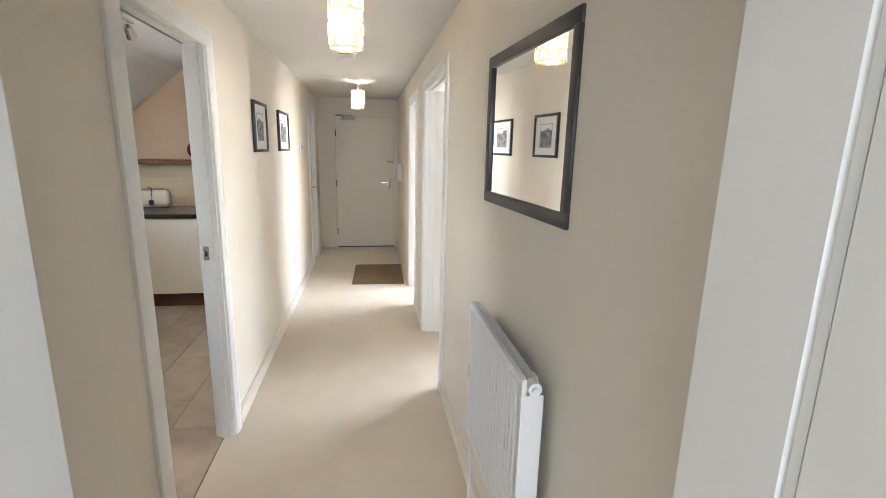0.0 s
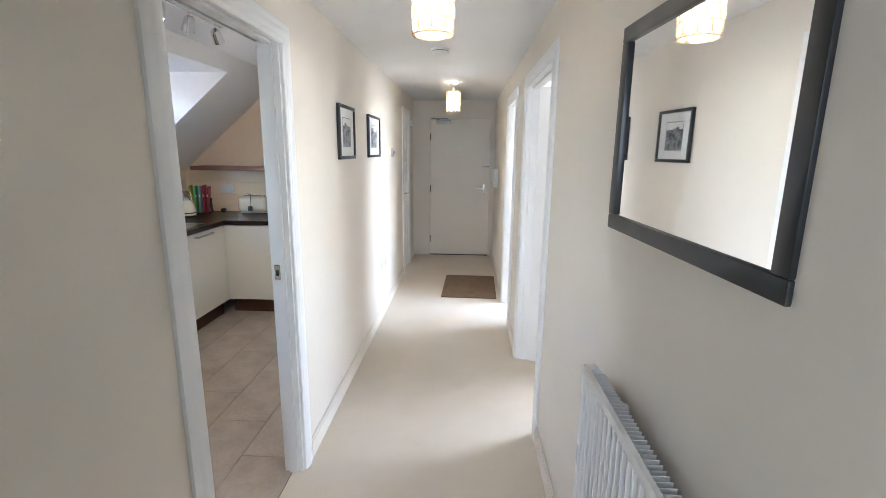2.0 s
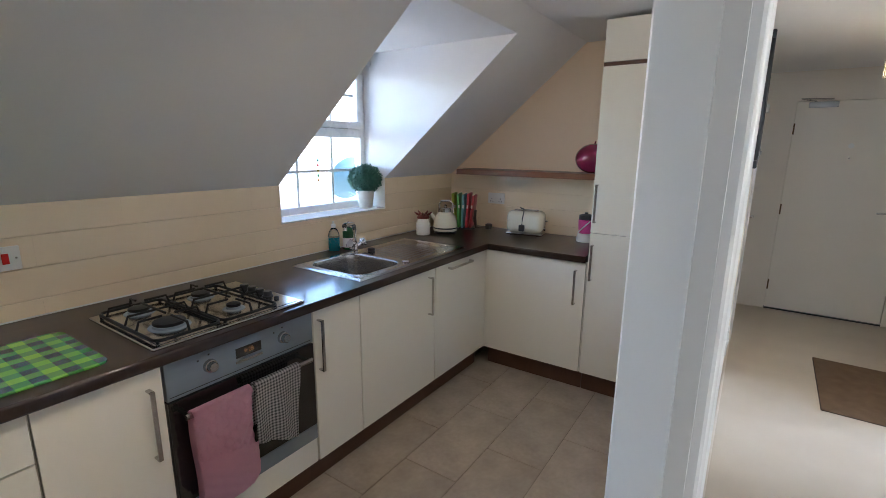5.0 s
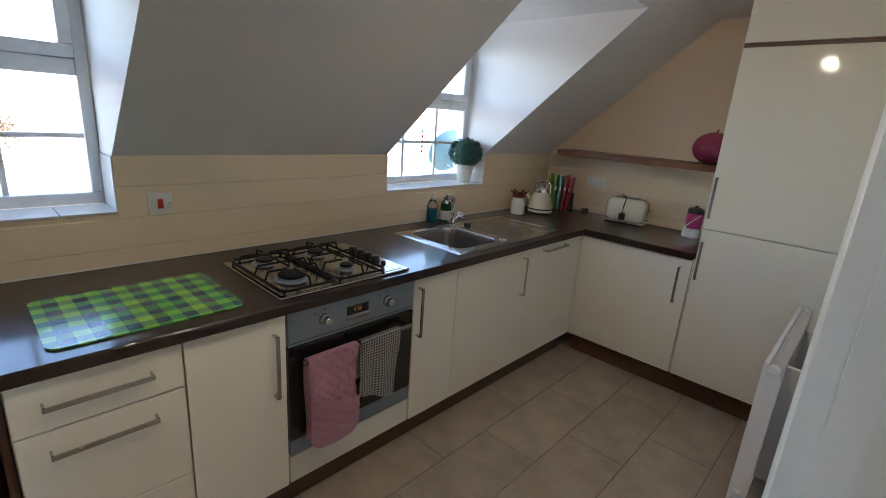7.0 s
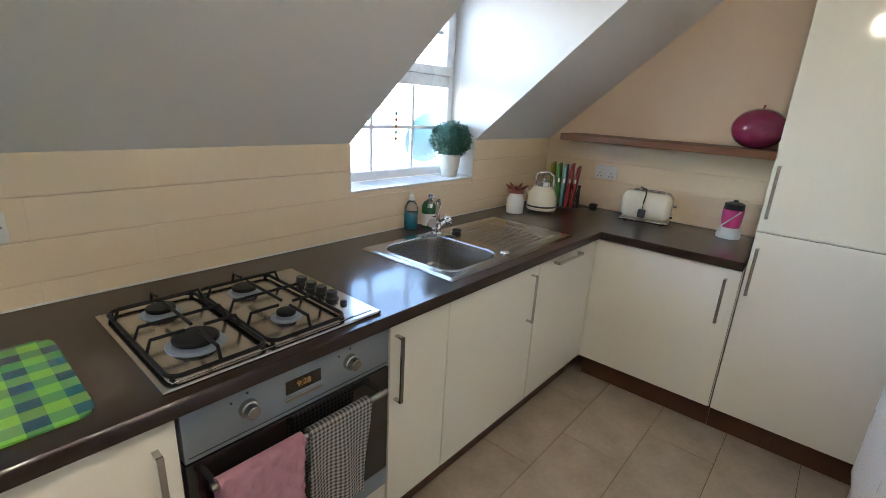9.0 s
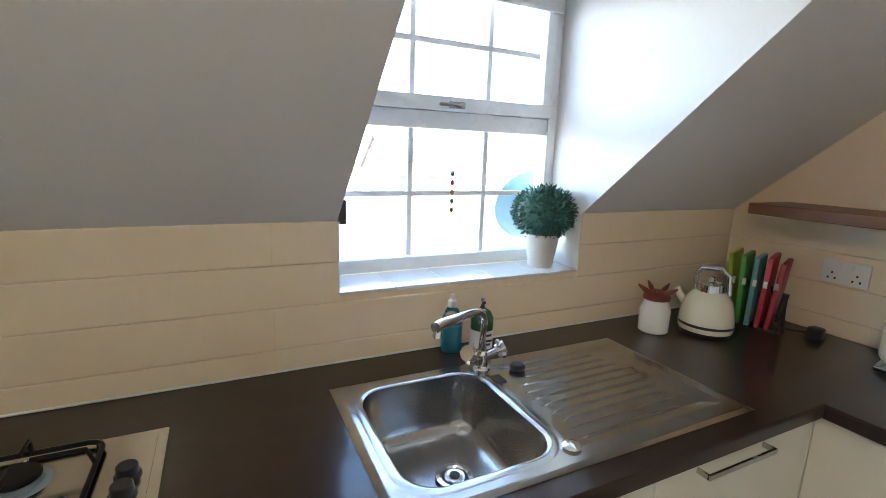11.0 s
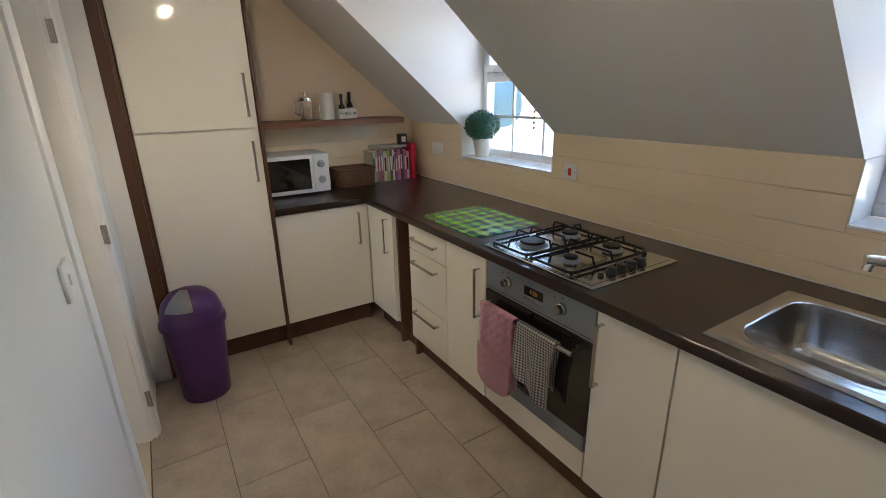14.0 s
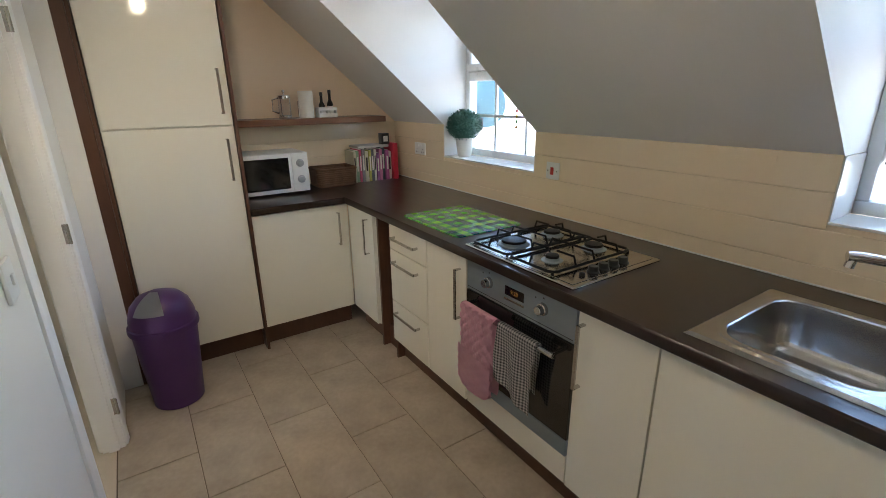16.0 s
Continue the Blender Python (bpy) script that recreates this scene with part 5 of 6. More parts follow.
part("handle", tube(B(), [(0.042, 0.0, 0.13), (0.075, 0.0, 0.12), (0.078, 0, 0.05), (0.042, 0, 0.035)], 0.006, 8), CHROME, cf)
pr = thing("kitchen_roll", (-1.40, 0.80, 1.385), "white kitchen roll standing on the shelf", "kitchen roll")
part("roll", lathe(B(), [(0.048, 0.0), (0.049, 0.004), (0.049, 0.17), (0.047, 0.174), (0.014, 0.174)], 30), PAPER, pr)
part("steel_arm", tube(B(), [(0.058, 0.02, 0.0), (0.058, 0.02, 0.11)], 0.006, 8), CHROME, pr)
cr = thing("condiment_rack", (-1.535, 0.81, 1.385), "white wooden bottle rack on the shelf", "rack")
bm = B()
for q in ((-0.065, 0.065, -0.04, -0.034, 0.0, 0.065), (-0.065, 0.065, 0.034, 0.04, 0.004, 0.028), (-0.065, 0.065, 0.034, 0.04, 0.045, 0.065), (-0.065, -0.058, -0.034, 0.034, 0, 0.065), (0.058, 0.065, -0.034, 0.034, 0, 0.065), (-0.058, 0.058, -0.034, 0.034, 0.0, 0.006), (-0.004, 0.004, -0.034, 0.034, 0.006, 0.06)):
    box(bm, *q, bev=0.001, seg=1)
part("rack", bm, PLASTIC, cr, smooth=False)
for dx, h in ((-0.03, 0.150), (0.03, 0.135)):
    bt = thing("sauce_bottle", (-1.535 + dx, 0.81, 1.391), "dark sauce bottle with a black cap in the rack", "bottle", "sauce bottles")
    part("bottle", lathe(B(), [(0.020, 0), (0.021, 0.004), (0.021, h * 0.55), (0.010, h * 0.72), (0.009, h)], 20), mat("dark_bottle_glass", (0.018, 0.014, 0.010), None, rough=0.1, bump=0), bt)
    part("cap", lathe(B(), [(0.011, h), (0.011, h + 0.022), (0.009, h + 0.024)], 16), BLACK, bt)
    part("label", lathe(B(), [(0.0214, h * 0.15), (0.0214, h * 0.45)], 20, cap=False), PAPER, bt, "pale paper label")

sb = thing("washing_up_liquid", (-2.105, 3.885, 0.91), "clear bottle of blue washing-up liquid behind the tap", "bottle")
part("liquid", lathe(B(), [(0.030, 0.002), (0.031, 0.006), (0.031, 0.080), (0.028, 0.085)], 24), mat("blue_soap", (0.02, 0.30, 0.42), None, rough=0.15, bump=0, coat=0.4), sb, "blue liquid")
part("bottle", lathe(B(), [(0.033, 0), (0.034, 0.004), (0.034, 0.105), (0.022, 0.135), (0.013, 0.145)], 24), CLEAR, sb)
part("cap", lathe(B(), [(0.014, 0.145), (0.014, 0.165), (0.007, 0.170), (0.006, 0.185)], 18), PLASTIC, sb, "white cap")
sb = thing("hand_soap", (-2.07, 3.975, 0.91), "green pump soap bottle with a white label", "bottle")
part("bottle", lathe(B(), [(0.033, 0), (0.035, 0.004), (0.036, 0.06), (0.036, 0.112), (0.026, 0.132), (0.012, 0.140)], 26), mat("green_soap_bottle", (0.015, 0.10, 0.035), None, rough=0.18, bump=0, coat=0.4), sb)
lb = part("label", lathe(B(), [(0.0364, 0.015), (0.0366, 0.06), (0.0366, 0.075)], 26, cap=False), PAPER, sb, "white paper label")
for k, (z, w) in enumerate(((0.058, 0.030), (0.040, 0.034), (0.028, 0.022))):
    part("print_line", bx(0.0362, 0.0372, -w / 2, w / 2, z, z + 0.007), BLACK, lb, "unreadable print", smooth=False)
part("pump", tube(B(), [(0, 0, 0.138), (0, 0, 0.165), (0.006, -0.004, 0.170), (0.030, -0.012, 0.168)], [0.012, 0.006, 0.007, 0.005], 12), BLACK, sb, "black pump")

# bin in the corner
bn = thing("pedal_bin", (-0.335, 1.50, 0), "purple plastic swing-top bin with a grey flap", "bin")
part("tub", lathe(B(), [(0.110, 0), (0.118, 0.006), (0.148, 0.42), (0.150, 0.43)], 40), PURPLE, bn)
part("rim", lathe(B(), [(0.158, 0.425), (0.160, 0.435), (0.158, 0.455), (0.150, 0.46)], 40), PURPLE, bn)
part("dome", lathe(B(), [(0.150, 0.46), (0.147, 0.50), (0.130, 0.555), (0.095, 0.595), (0.045, 0.615), (0.004, 0.619)], 40), PURPLE, bn)
bm = B()
rows = []
for i in range(9):
    e = radians(28 + i * 6.2)
    rows.append([bm.verts.new((0.166 * math.cos(e) * math.cos(radians(a)), 0.166 * math.cos(e) * math.sin(radians(a)), 0.462 + 0.168 * math.sin(e))) for a in range(62, 119, 7)])
for a, b in zip(rows, rows[1:]):
    for i in range(len(a) - 1):
        bm.faces.new((a[i], a[i + 1], b[i + 1], b[i]))
bmesh.ops.solidify(bm, geom=list(bm.faces), thickness=-0.006)
bmesh.ops.rotate(bm, verts=bm.verts, matrix=Matrix.Rotation(radians(-25), 3, 'Z'))
part("swing_flap", bm, GREYPL, bn, "silver grey flap")


def faceplate(name, m, w, h, label, category="socket", group=""):
    """A plate in its own x-z plane, looking along -y."""
    o = new(name)
    o.matrix_world = m
    tagged(o, label, category, group)
    part("plate", bx(-w / 2, w / 2, -0.009, 0.0, -h / 2, h / 2, bev=0.003), PLASTIC, o)
    return o


cs = faceplate("cooker_switch", pose(KX0 + 0.006, 2.375, 1.145, 0, 0, 90), 0.086, 0.086, "white cooker switch with a red rocker on the tiles", "switch")
part("rocker", bx(-0.010, 0.010, -0.014, -0.009, -0.019, 0.019, bev=0.002), mat("red_plastic", (0.55, 0.012, 0.012), None, rough=0.3, bump=0), cs, "red rocker")
for s in (-1, 1):
    part("screw", lathe(B(), [(0.0035, 0), (0.0035, 0.0012)], 10, pose(s * 0.030, -0.009, 0, 90)), HANDLE, cs)


def double_socket(m, label):
    o = faceplate("double_socket", m, 0.146, 0.086, label, "socket", "sockets")
    for s in (-1, 1):
        part("switch_rocker", bx(s * 0.020 - 0.006, s * 0.020 + 0.006, -0.013, -0.009, 0.014, 0.034, bev=0.0012, seg=1), PLASTIC, o)
        for dx, dz in ((0, -0.004), (-0.011, -0.024), (0.011, -0.024)):
            part("pin_hole", bx(s * 0.038 + dx - 0.003, s * 0.038 + dx + 0.003, -0.0093, -0.0085, dz - 0.004, dz + 0.004), BLACK, o, smooth=False)
    return o


double_socket(pose(-1.70, KY1 - 0.006, 1.15, 0, 0, 0), "white double socket on the tiles behind the cable")
double_socket(pose(KX0 + 0.006, 1.06, 1.15, 0, 0, 90), "white double socket on the tiles beside the books")
double_socket(pose(0.001, 4.80, 0.49, 0, 0, 90), "white double socket low on the hall wall")
sk2 = faceplate("data_socket", pose(0.001, 4.96, 0.49, 0, 0, 90), 0.086, 0.086, "white data socket low on the hall wall", "socket")
part("port", bx(-0.01, 0.01, -0.0096, -0.0089, -0.008, 0.008), PLASTIC, sk2)
for nm, m in (("light_switch", pose(KX1 - 0.0005, 2.78, 1.16, 0, 0, -90)), ("light_switch", pose(0.001, 1.045, 1.12, 0, 0, 90))):
    o = faceplate(nm, m, 0.086, 0.086, "white light switch on the wall by the doorway", "switch", "light switches")
    part("rocker", bx(-0.006, 0.006, -0.014, -0.009, -0.012, 0.012, bev=0.001, seg=1), PLASTIC, o)

# ---- radiators ----


def radiator(name, L, H, m, label):
    """Along +x from 0 to L, back at y = 0, front towards -y."""
    r = new(name)
    r.matrix_world = m
    tagged(r, label, "radiator", "radiators")
    n = max(4, round(L / 0.034))
    for nm, yf in (("front_panel", -0.085),):
        pr_ = [(0, yf)]
        for i in range(n):
            x0 = 0.015 + i * (L - 0.03) / n
            w = (L - 0.03) / n
            pr_ += [(x0 + 0.1 * w, yf), (x0 + 0.28 * w, yf + 0.008), (x0 + 0.72 * w, yf + 0.008), (x0 + 0.9 * w, yf)]
        pr_ += [(L, yf)]
        bm = B()
        zs_ = (0.0, 0.022, 0.032, H - 0.032, H - 0.022, H)
        rows = []
        for j, z in enumerate(zs_):
            rows.append([bm.verts.new((px, py if j in (2, 3) else yf, z)) for px, py in pr_])
        for a, b in zip(rows, rows[1:]):
            for i in range(len(a) - 1):
                bm.faces.new((a[i], a[i + 1], b[i + 1], b[i]))
        part("back_panel", bx(0.0003, L - 0.0003, yf + 0.0086, yf + 0.0125, 0.0003, H - 0.0003), RADW, r, smooth=False)
        part(nm, bm, RADW, r, smooth=False)
        for q in ((0, 0.0012, 0, H), (L - 0.0012, L, 0, H), (0.0013, L - 0.0013, 0.0, 0.0012), (0.0013, L - 0.0013, H - 0.0012, H)):
            part("panel_edge", bx(q[0], q[1], yf + 0.0002, yf + 0.0086, q[2], q[3]), RADW, r, smooth=False)
    fin = mesh_of("fin", bx(0, 0.002, -0.072, -0.030, 0.03, H - 0.016), RADW)
    for i in range(n * 2):
        o = new("fin", fin)
        o.parent = r
        o.location = (0.02 + i * (L - 0.04) / (n * 2), 0, 0)
    for x in (0.0, L):
        part("side_cover", bx(x - 0.0008, x + 0.0008, -0.082, -0.026, 0.0, H - 0.045), RADW, r, smooth=False)
        e = -1 if x == 0 else 1
        bm = tube(B(), [(x - e * 0.02, -0.055, H - 0.022), (x + e * 0.014, -0.055, H - 0.022)], 0.018, 14)
        tube(bm, [(x + e * 0.012, -0.057, H - 0.022), (x + e * 0.024, -0.057, H - 0.022)], 0.008, 12)
        part("end_plug", bm, RADW, r)
        bm = tube(B(), [(x + e * 0.005, -0.057, 0.03), (x + e * 0.03, -0.057, 0.03)], 0.011, 12)
        tube(bm, [(x + e * 0.03, -0.057, 0.075), (x + e * 0.03, -0.057, 0.0)], 0.013, 12)
        part("valve", bm, RADW if x else CHROME, r)
        part("pipe", tube(B(), [(x + e * 0.03, -0.057, 0.0), (x + e * 0.03, -0.057, -m.translation.z + 0.001)], 0.0075, 10), RADW, r)
    for x in (L * 0.2, L * 0.8):
        part("wall_bracket", bx(x - 0.01, x + 0.01, -0.03, 0.033 if name.startswith("radiator") and L > 0.7 else -0.001, 0.05, H - 0.05), RADW, r, smooth=False)
    return r


# turned so that the local front looks along -x from the east wall
radiator("radiator", 0.60, 0.53, pose(HX, 1.74, 0.462, 0, 0, -90), "white ribbed double radiator under the mirror")
radiator("radiator", 0.80, 0.58, pose(KX1 - 0.062, 4.47, 0.235, 0, 0, -90), "white ribbed radiator on the kitchen wall")

# ---- hall things ----


def framed(name, m, w, h, fw, dep, label, category, frame_mat, group=""):
    """A frame in its own x-z plane, looking along -y, back on y = 0."""
    o = new(name)
    o.matrix_world = m
    tagged(o, label, category, group)
    bm = B()
    for q in ((-w / 2, w / 2, -h / 2, -h / 2 + fw), (-w / 2, w / 2, h / 2 - fw, h / 2), (-w / 2, -w / 2 + fw, -h / 2 + fw, h / 2 - fw), (w / 2 - fw, w / 2, -h / 2 + fw, h / 2 - fw)):
        box(bm, q[0], q[1], -dep, 0.0, q[2], q[3], bev=0.0035)
    part("frame", bm, frame_mat, o)
    return o


mi = framed("wall_mirror", pose(1.1890, 1.452, 1.612, 0, 0, -86.9), 0.64, 0.485, 0.036, 0.025, "square wall mirror in a wide black frame", "mirror", BLACKFR)
part("mirror_glass", bx(-0.285, 0.285, -0.016, -0.012, -0.2075, 0.2075), MIRROR, mi, smooth=False)
part("backing", bx(-0.286, 0.286, -0.0118, -0.002, -0.2085, 0.2085), BLACK, mi, smooth=False)


def city_print(o, w, h, seed):
    part("mount", bx(-w / 2, w / 2, -0.010, -0.006, -h / 2, h / 2), PAPER, o, "white picture mount", smooth=False)
    pw, ph = w * 0.56, h * 0.62
    bm = bx(-pw / 2, pw / 2, -0.0108, -0.0101, -ph / 2, ph / 2)
    part("photograph", bm, CARD, o, "grey photograph of a street", smooth=False)
    rn = random.Random(seed)
    bm = B()
    for i in range(5):
        x0 = -pw / 2 + 0.01 + i * (pw - 0.02) / 5
        z1 = rn.uniform(-0.02, ph / 2 - 0.02)
        box(bm, x0, x0 + (pw - 0.02) / 5 * 0.92, -0.0114, -0.0109, -ph / 2 + 0.03, z1)
    part("printed_houses", bm, CARD, o, smooth=False)
    part("printed_sky", bx(-pw / 2 + 0.004, pw / 2 - 0.004, -0.0112, -0.0109, ph / 2 - 0.05, ph / 2 - 0.004), PAPER, o, smooth=False)
    g = part("glass", bx(-w / 2, w / 2, -0.0145, -0.0125, -h / 2, h / 2), PANE, o, smooth=False)
    g.visible_shadow = False


for (y0, y1), sd in (((3.35, 3.74), 1), ((4.20, 4.68), 2)):
    pf = framed("framed_picture", pose(0.001, (y0 + y1) / 2, 1.665, 0, 0, 90), y1 - y0, 0.33, 0.020, 0.022, "black framed street photograph with white mount", "picture", BLACKFR, "hall pictures")
    city_print(pf, y1 - y0 - 0.038, 0.292, sd)

th = thing("thermostat", (0.001, 5.44, 1.49), "small white thermostat with a dark display", "thermostat")
part("body", bx(0, 0.024, -0.06, 0.045, 0, 0.085, bev=0.005), PLASTIC, th)
part("display", bx(0.0242, 0.0252, -0.055, -0.005, 0.012, 0.072), BLACKGL, th, smooth=False)
part("dial", lathe(B(), [(0.012, 0), (0.010, 0.008)], 16, pose(0.024, 0.02, 0.045, 0, 90, 0)), GREYPL, th)
ch = thing("door_chime", (0.001, 7.05, 1.88), "small white door chime box high on the wall", "door chime")
part("box", bx(0, 0.045, -0.06, 0.06, 0, 0.07, bev=0.008), PLASTIC, ch)
part("grille", bx(0.0452, 0.0462, -0.04, 0.04, 0.025, 0.045), GREYPL, ch, smooth=False)
ic = thing("entry_phone", (HX - 0.001, 6.55, 1.10), "white entry phone handset on the hall wall", "entry phone")
part("base", bx(-0.035, 0.0, -0.06, 0.06, 0, 0.24, bev=0.006), PLASTIC, ic)
part("handset", bx(-0.07, -0.036, -0.055, 0.005, 0.01, 0.235, bev=0.012, seg=3), PLASTIC, ic)
part("button", lathe(B(), [(0.010, 0), (0.009, 0.005)], 14, pose(-0.035, 0.035, 0.06, 0, -90, 0)), GREYPL, ic)
dmt = thing("door_mat", (0.845, 5.775, 0.0005), "brown rectangular doormat on the carpet", "doormat", rz=-1.5)
part("mat", bx(-0.295, 0.295, -0.445, 0.445, 0, 0.011, bev=0.003), MATBR, dmt)
part("border", prism(B(), [(-0.30, -0.45), (0.30, -0.45), (0.30, 0.45), (-0.30, 0.45)], "z", 0, 0.004), mat("dark_mat_edge", (0.06, 0.04, 0.028), None, rough=0.9, fine=200, bump=0.3), dmt, smooth=False)
al = thing("smoke_alarm", (0.58, 4.02, CZ - 0.044), "round white smoke alarm on the ceiling", "smoke alarm")
part("base", lathe(B(), [(0.066, 0.030), (0.068, 0.034), (0.068, 0.0438)], 32), PLASTIC, al)
part("gap_ring", lathe(B(), [(0.058, 0.026), (0.058, 0.030)], 32), BLACK, al)
part("cover", lathe(B(), [(0.045, 0.0), (0.058, 0.004), (0.062, 0.012), (0.062, 0.026)], 32), PLASTIC, al)


def pendant(x, y):
    """Shell-disc drum shade on a short flex."""
    zb = 1.965
    p = thing("pendant_lamp", (x, y, zb), "lit pendant with a drum of pale shell discs", "pendant lamp", "hall pendants")
    R, Hh = 0.073, 0.205
    me_d = lathe(B(), [(0.0265, -0.0006), (0.0265, 0.0006)], 18, Matrix.Diagonal((1, 1, 1, 1)))
    disc = mesh_of("shell_disc", me_d, SHELLM)
    bm = tube(B(), [(0.0262 * math.cos(k * math.pi / 9), 0.0262 * math.sin(k * math.pi / 9), 0) for k in range(19)], 0.0018, 5, cap=False)
    ring = mesh_of("wire_ring", bm, WIRE, True)
    nn = 10
    for r_ in range(4):
        for k in range(nn):
            a = 2 * math.pi * (k + 0.5 * (r_ % 2)) / nn
            M = Matrix.Translation((R * math.cos(a), R * math.sin(a), 0.026 + r_ * 0.0505)) @ Matrix.Rotation(a, 4, 'Z') @ Matrix.Rotation(radians(90), 4, 'Y')
            for nm, me in (("shell_disc", disc), ("wire_ring", ring)):
                o = new(nm, me)
                o.parent = p
                o.matrix_local = M
    for z in (0.0, Hh):
        part("wire_hoop", tube(B(), [(R * math.cos(k * math.pi / 16), R * math.sin(k * math.pi / 16), z) for k in range(33)], 0.0022, 6, cap=False), WIRE, p)
    bm = B()
    for k in range(3):
        a = 2 * math.pi * k / 3
        tube(bm, [(0.018 * math.cos(a), 0.018 * math.sin(a), Hh + 0.012), (R * math.cos(a), R * math.sin(a), Hh)], 0.002, 6)
    part("spider", bm, WIRE, p)
    part("bulb", lathe(B(), [(0.004, 0.06), (0.020, 0.068), (0.027, 0.09), (0.022, 0.12), (0.013, 0.15)], 18), BULB, p, "lit warm bulb")
    part("lamp_holder", lathe(B(), [(0.016, 0.15), (0.018, 0.155), (0.018, Hh + 0.012), (0.008, Hh + 0.03)], 18), PLASTIC, p)
    part("flex", tube(B(), [(0, 0, Hh + 0.03), (0, 0, CZ - zb - 0.02)], 0.004, 8), PLASTIC, p)
    part("ceiling_rose", lathe(B(), [(0.040, CZ - zb - 0.001), (0.038, CZ - zb - 0.012), (0.015, CZ - zb - 0.024)], 24), PLASTIC, p)
    return p


for (x, y), watts in zip(((0.645, 2.33), (0.63, 5.66)), PEND):
    pendant(x, y)
    lamp("pendant_bulb_light", 'POINT', pose(x, y, 2.055), watts, (1.0, 0.83, 0.62), radius=0.03)

# kitchen spotlight bar
sp = thing("spotlight_bar", (-0.55, 2.75, CZ - 0.06), "chrome ceiling bar with four lit spotlights", "ceiling light")
part("bar", bx(-0.009, 0.009, -0.40, 0.40, -0.012, 0.004, bev=0.003), CHROME, sp)
part("ceiling_plate", lathe(B(), [(0.05, 0.059), (0.05, 0.042), (0.015, 0.036), (0.012, 0.004)], 26), CHROME, sp)
for y, tx, ty in ((-0.36, -0.45, -0.9), (-0.12, -0.05, -0.35), (0.10, -0.5, 0.35), (0.34, -0.25, 1.4)):
    d = V(tx, ty, -1.0).normalized()
    o = V(0, y, -0.055)
    hd = part("spot_head", tube(B(), [o - d * 0.025, o - d * 0.012, o + d * 0.03, o + d * 0.045], [0.016, 0.024, 0.027, 0.030], 20), CHROME, sp, "chrome spotlight head")
    part("lens", tube(B(), [o + d * 0.0455, o + d * 0.047], 0.024, 20), SPOTB, hd, "lit lens")
    part("stem", tube(B(), [(0, y, -0.012), (0, y, -0.04)], 0.005, 8), CHROME, hd)
    e = V(-0.55, 2.75, CZ - 0.06) + o + d * 0.06
    lamp("spot_light", 'SPOT', look(e, e + d), SPOTW, (1.0, 0.83, 0.62), spot=radians(120), radius=0.025)


# ---- hanging charms in the windows ----
def charm(y, z):
    c = thing("bead_hanging", (-2.335, y, z), "coloured glass beads hanging in the window", "window charm", "window charms")
    part("thread", tube(B(), [(0, 0, 0), (0, 0, 0.27)], 0.0008, 5), BLACK, c)
    for i, (nm, col) in enumerate((("amber", (0.30, 0.13, 0.03)), ("green", (0.05, 0.17, 0.06)), ("yellow", (0.34, 0.26, 0.06)), ("red", (0.20, 0.03, 0.03)), ("teal", (0.05, 0.17, 0.17)))):
        m = MATS.get(nm + "_bead") or mat(nm + "_bead", col, None, rough=0.1, bump=0)
        b_ = B()
        bmesh.ops.create_icosphere(b_, subdivisions=2, radius=0.0075, matrix=Matrix.Translation((0, 0, 0.01 + i * 0.032)) @ Matrix.Diagonal((1, 1, 1.4, 1)))
        part("bead", b_, m, c)


charm(3.985, 1.32)
charm(1.87, 1.32)

# ---- outside ----
GROUND = mat("pale_asphalt", (0.42, 0.40, 0.37), (0.48, 0.46, 0.43), rough=0.9, scale=0.3, fine=4, bump=0.1)
RENDERW = mat("pale_render", (0.62, 0.60, 0.57), (0.56, 0.54, 0.51), rough=0.8, scale=0.7, fine=12, bump=0.1)
ROOFT = mat("terracotta_roof", (0.24, 0.185, 0.15), (0.18, 0.135, 0.11), rough=0.8, scale=1.2, fine=14, bump=0.2)
SLATER = mat("blue_grey_slate_roof", (0.22, 0.25, 0.29), (0.18, 0.21, 0.25), rough=0.7, scale=0.6, fine=9, bump=0.1)
GARD = mat("grey_garage_door", (0.13, 0.14, 0.15), (0.11, 0.12, 0.13), rough=0.5, scale=1.5, fine=10, bump=0.05)
WINDK = mat("dark_window_glass", (0.05, 0.06, 0.07), None, rough=0.1, bump=0)
HEDGE = mat("autumn_foliage", (0.20, 0.07, 0.03), (0.09, 0.10, 0.03), rough=0.8, scale=2, fine=20, bump=0.3)
GZ = -5.2
solid("ground", bx(-900, 2.0, -600, 600, GZ - 0.2, GZ), GROUND, "pale car park and road below the flat", "ground")


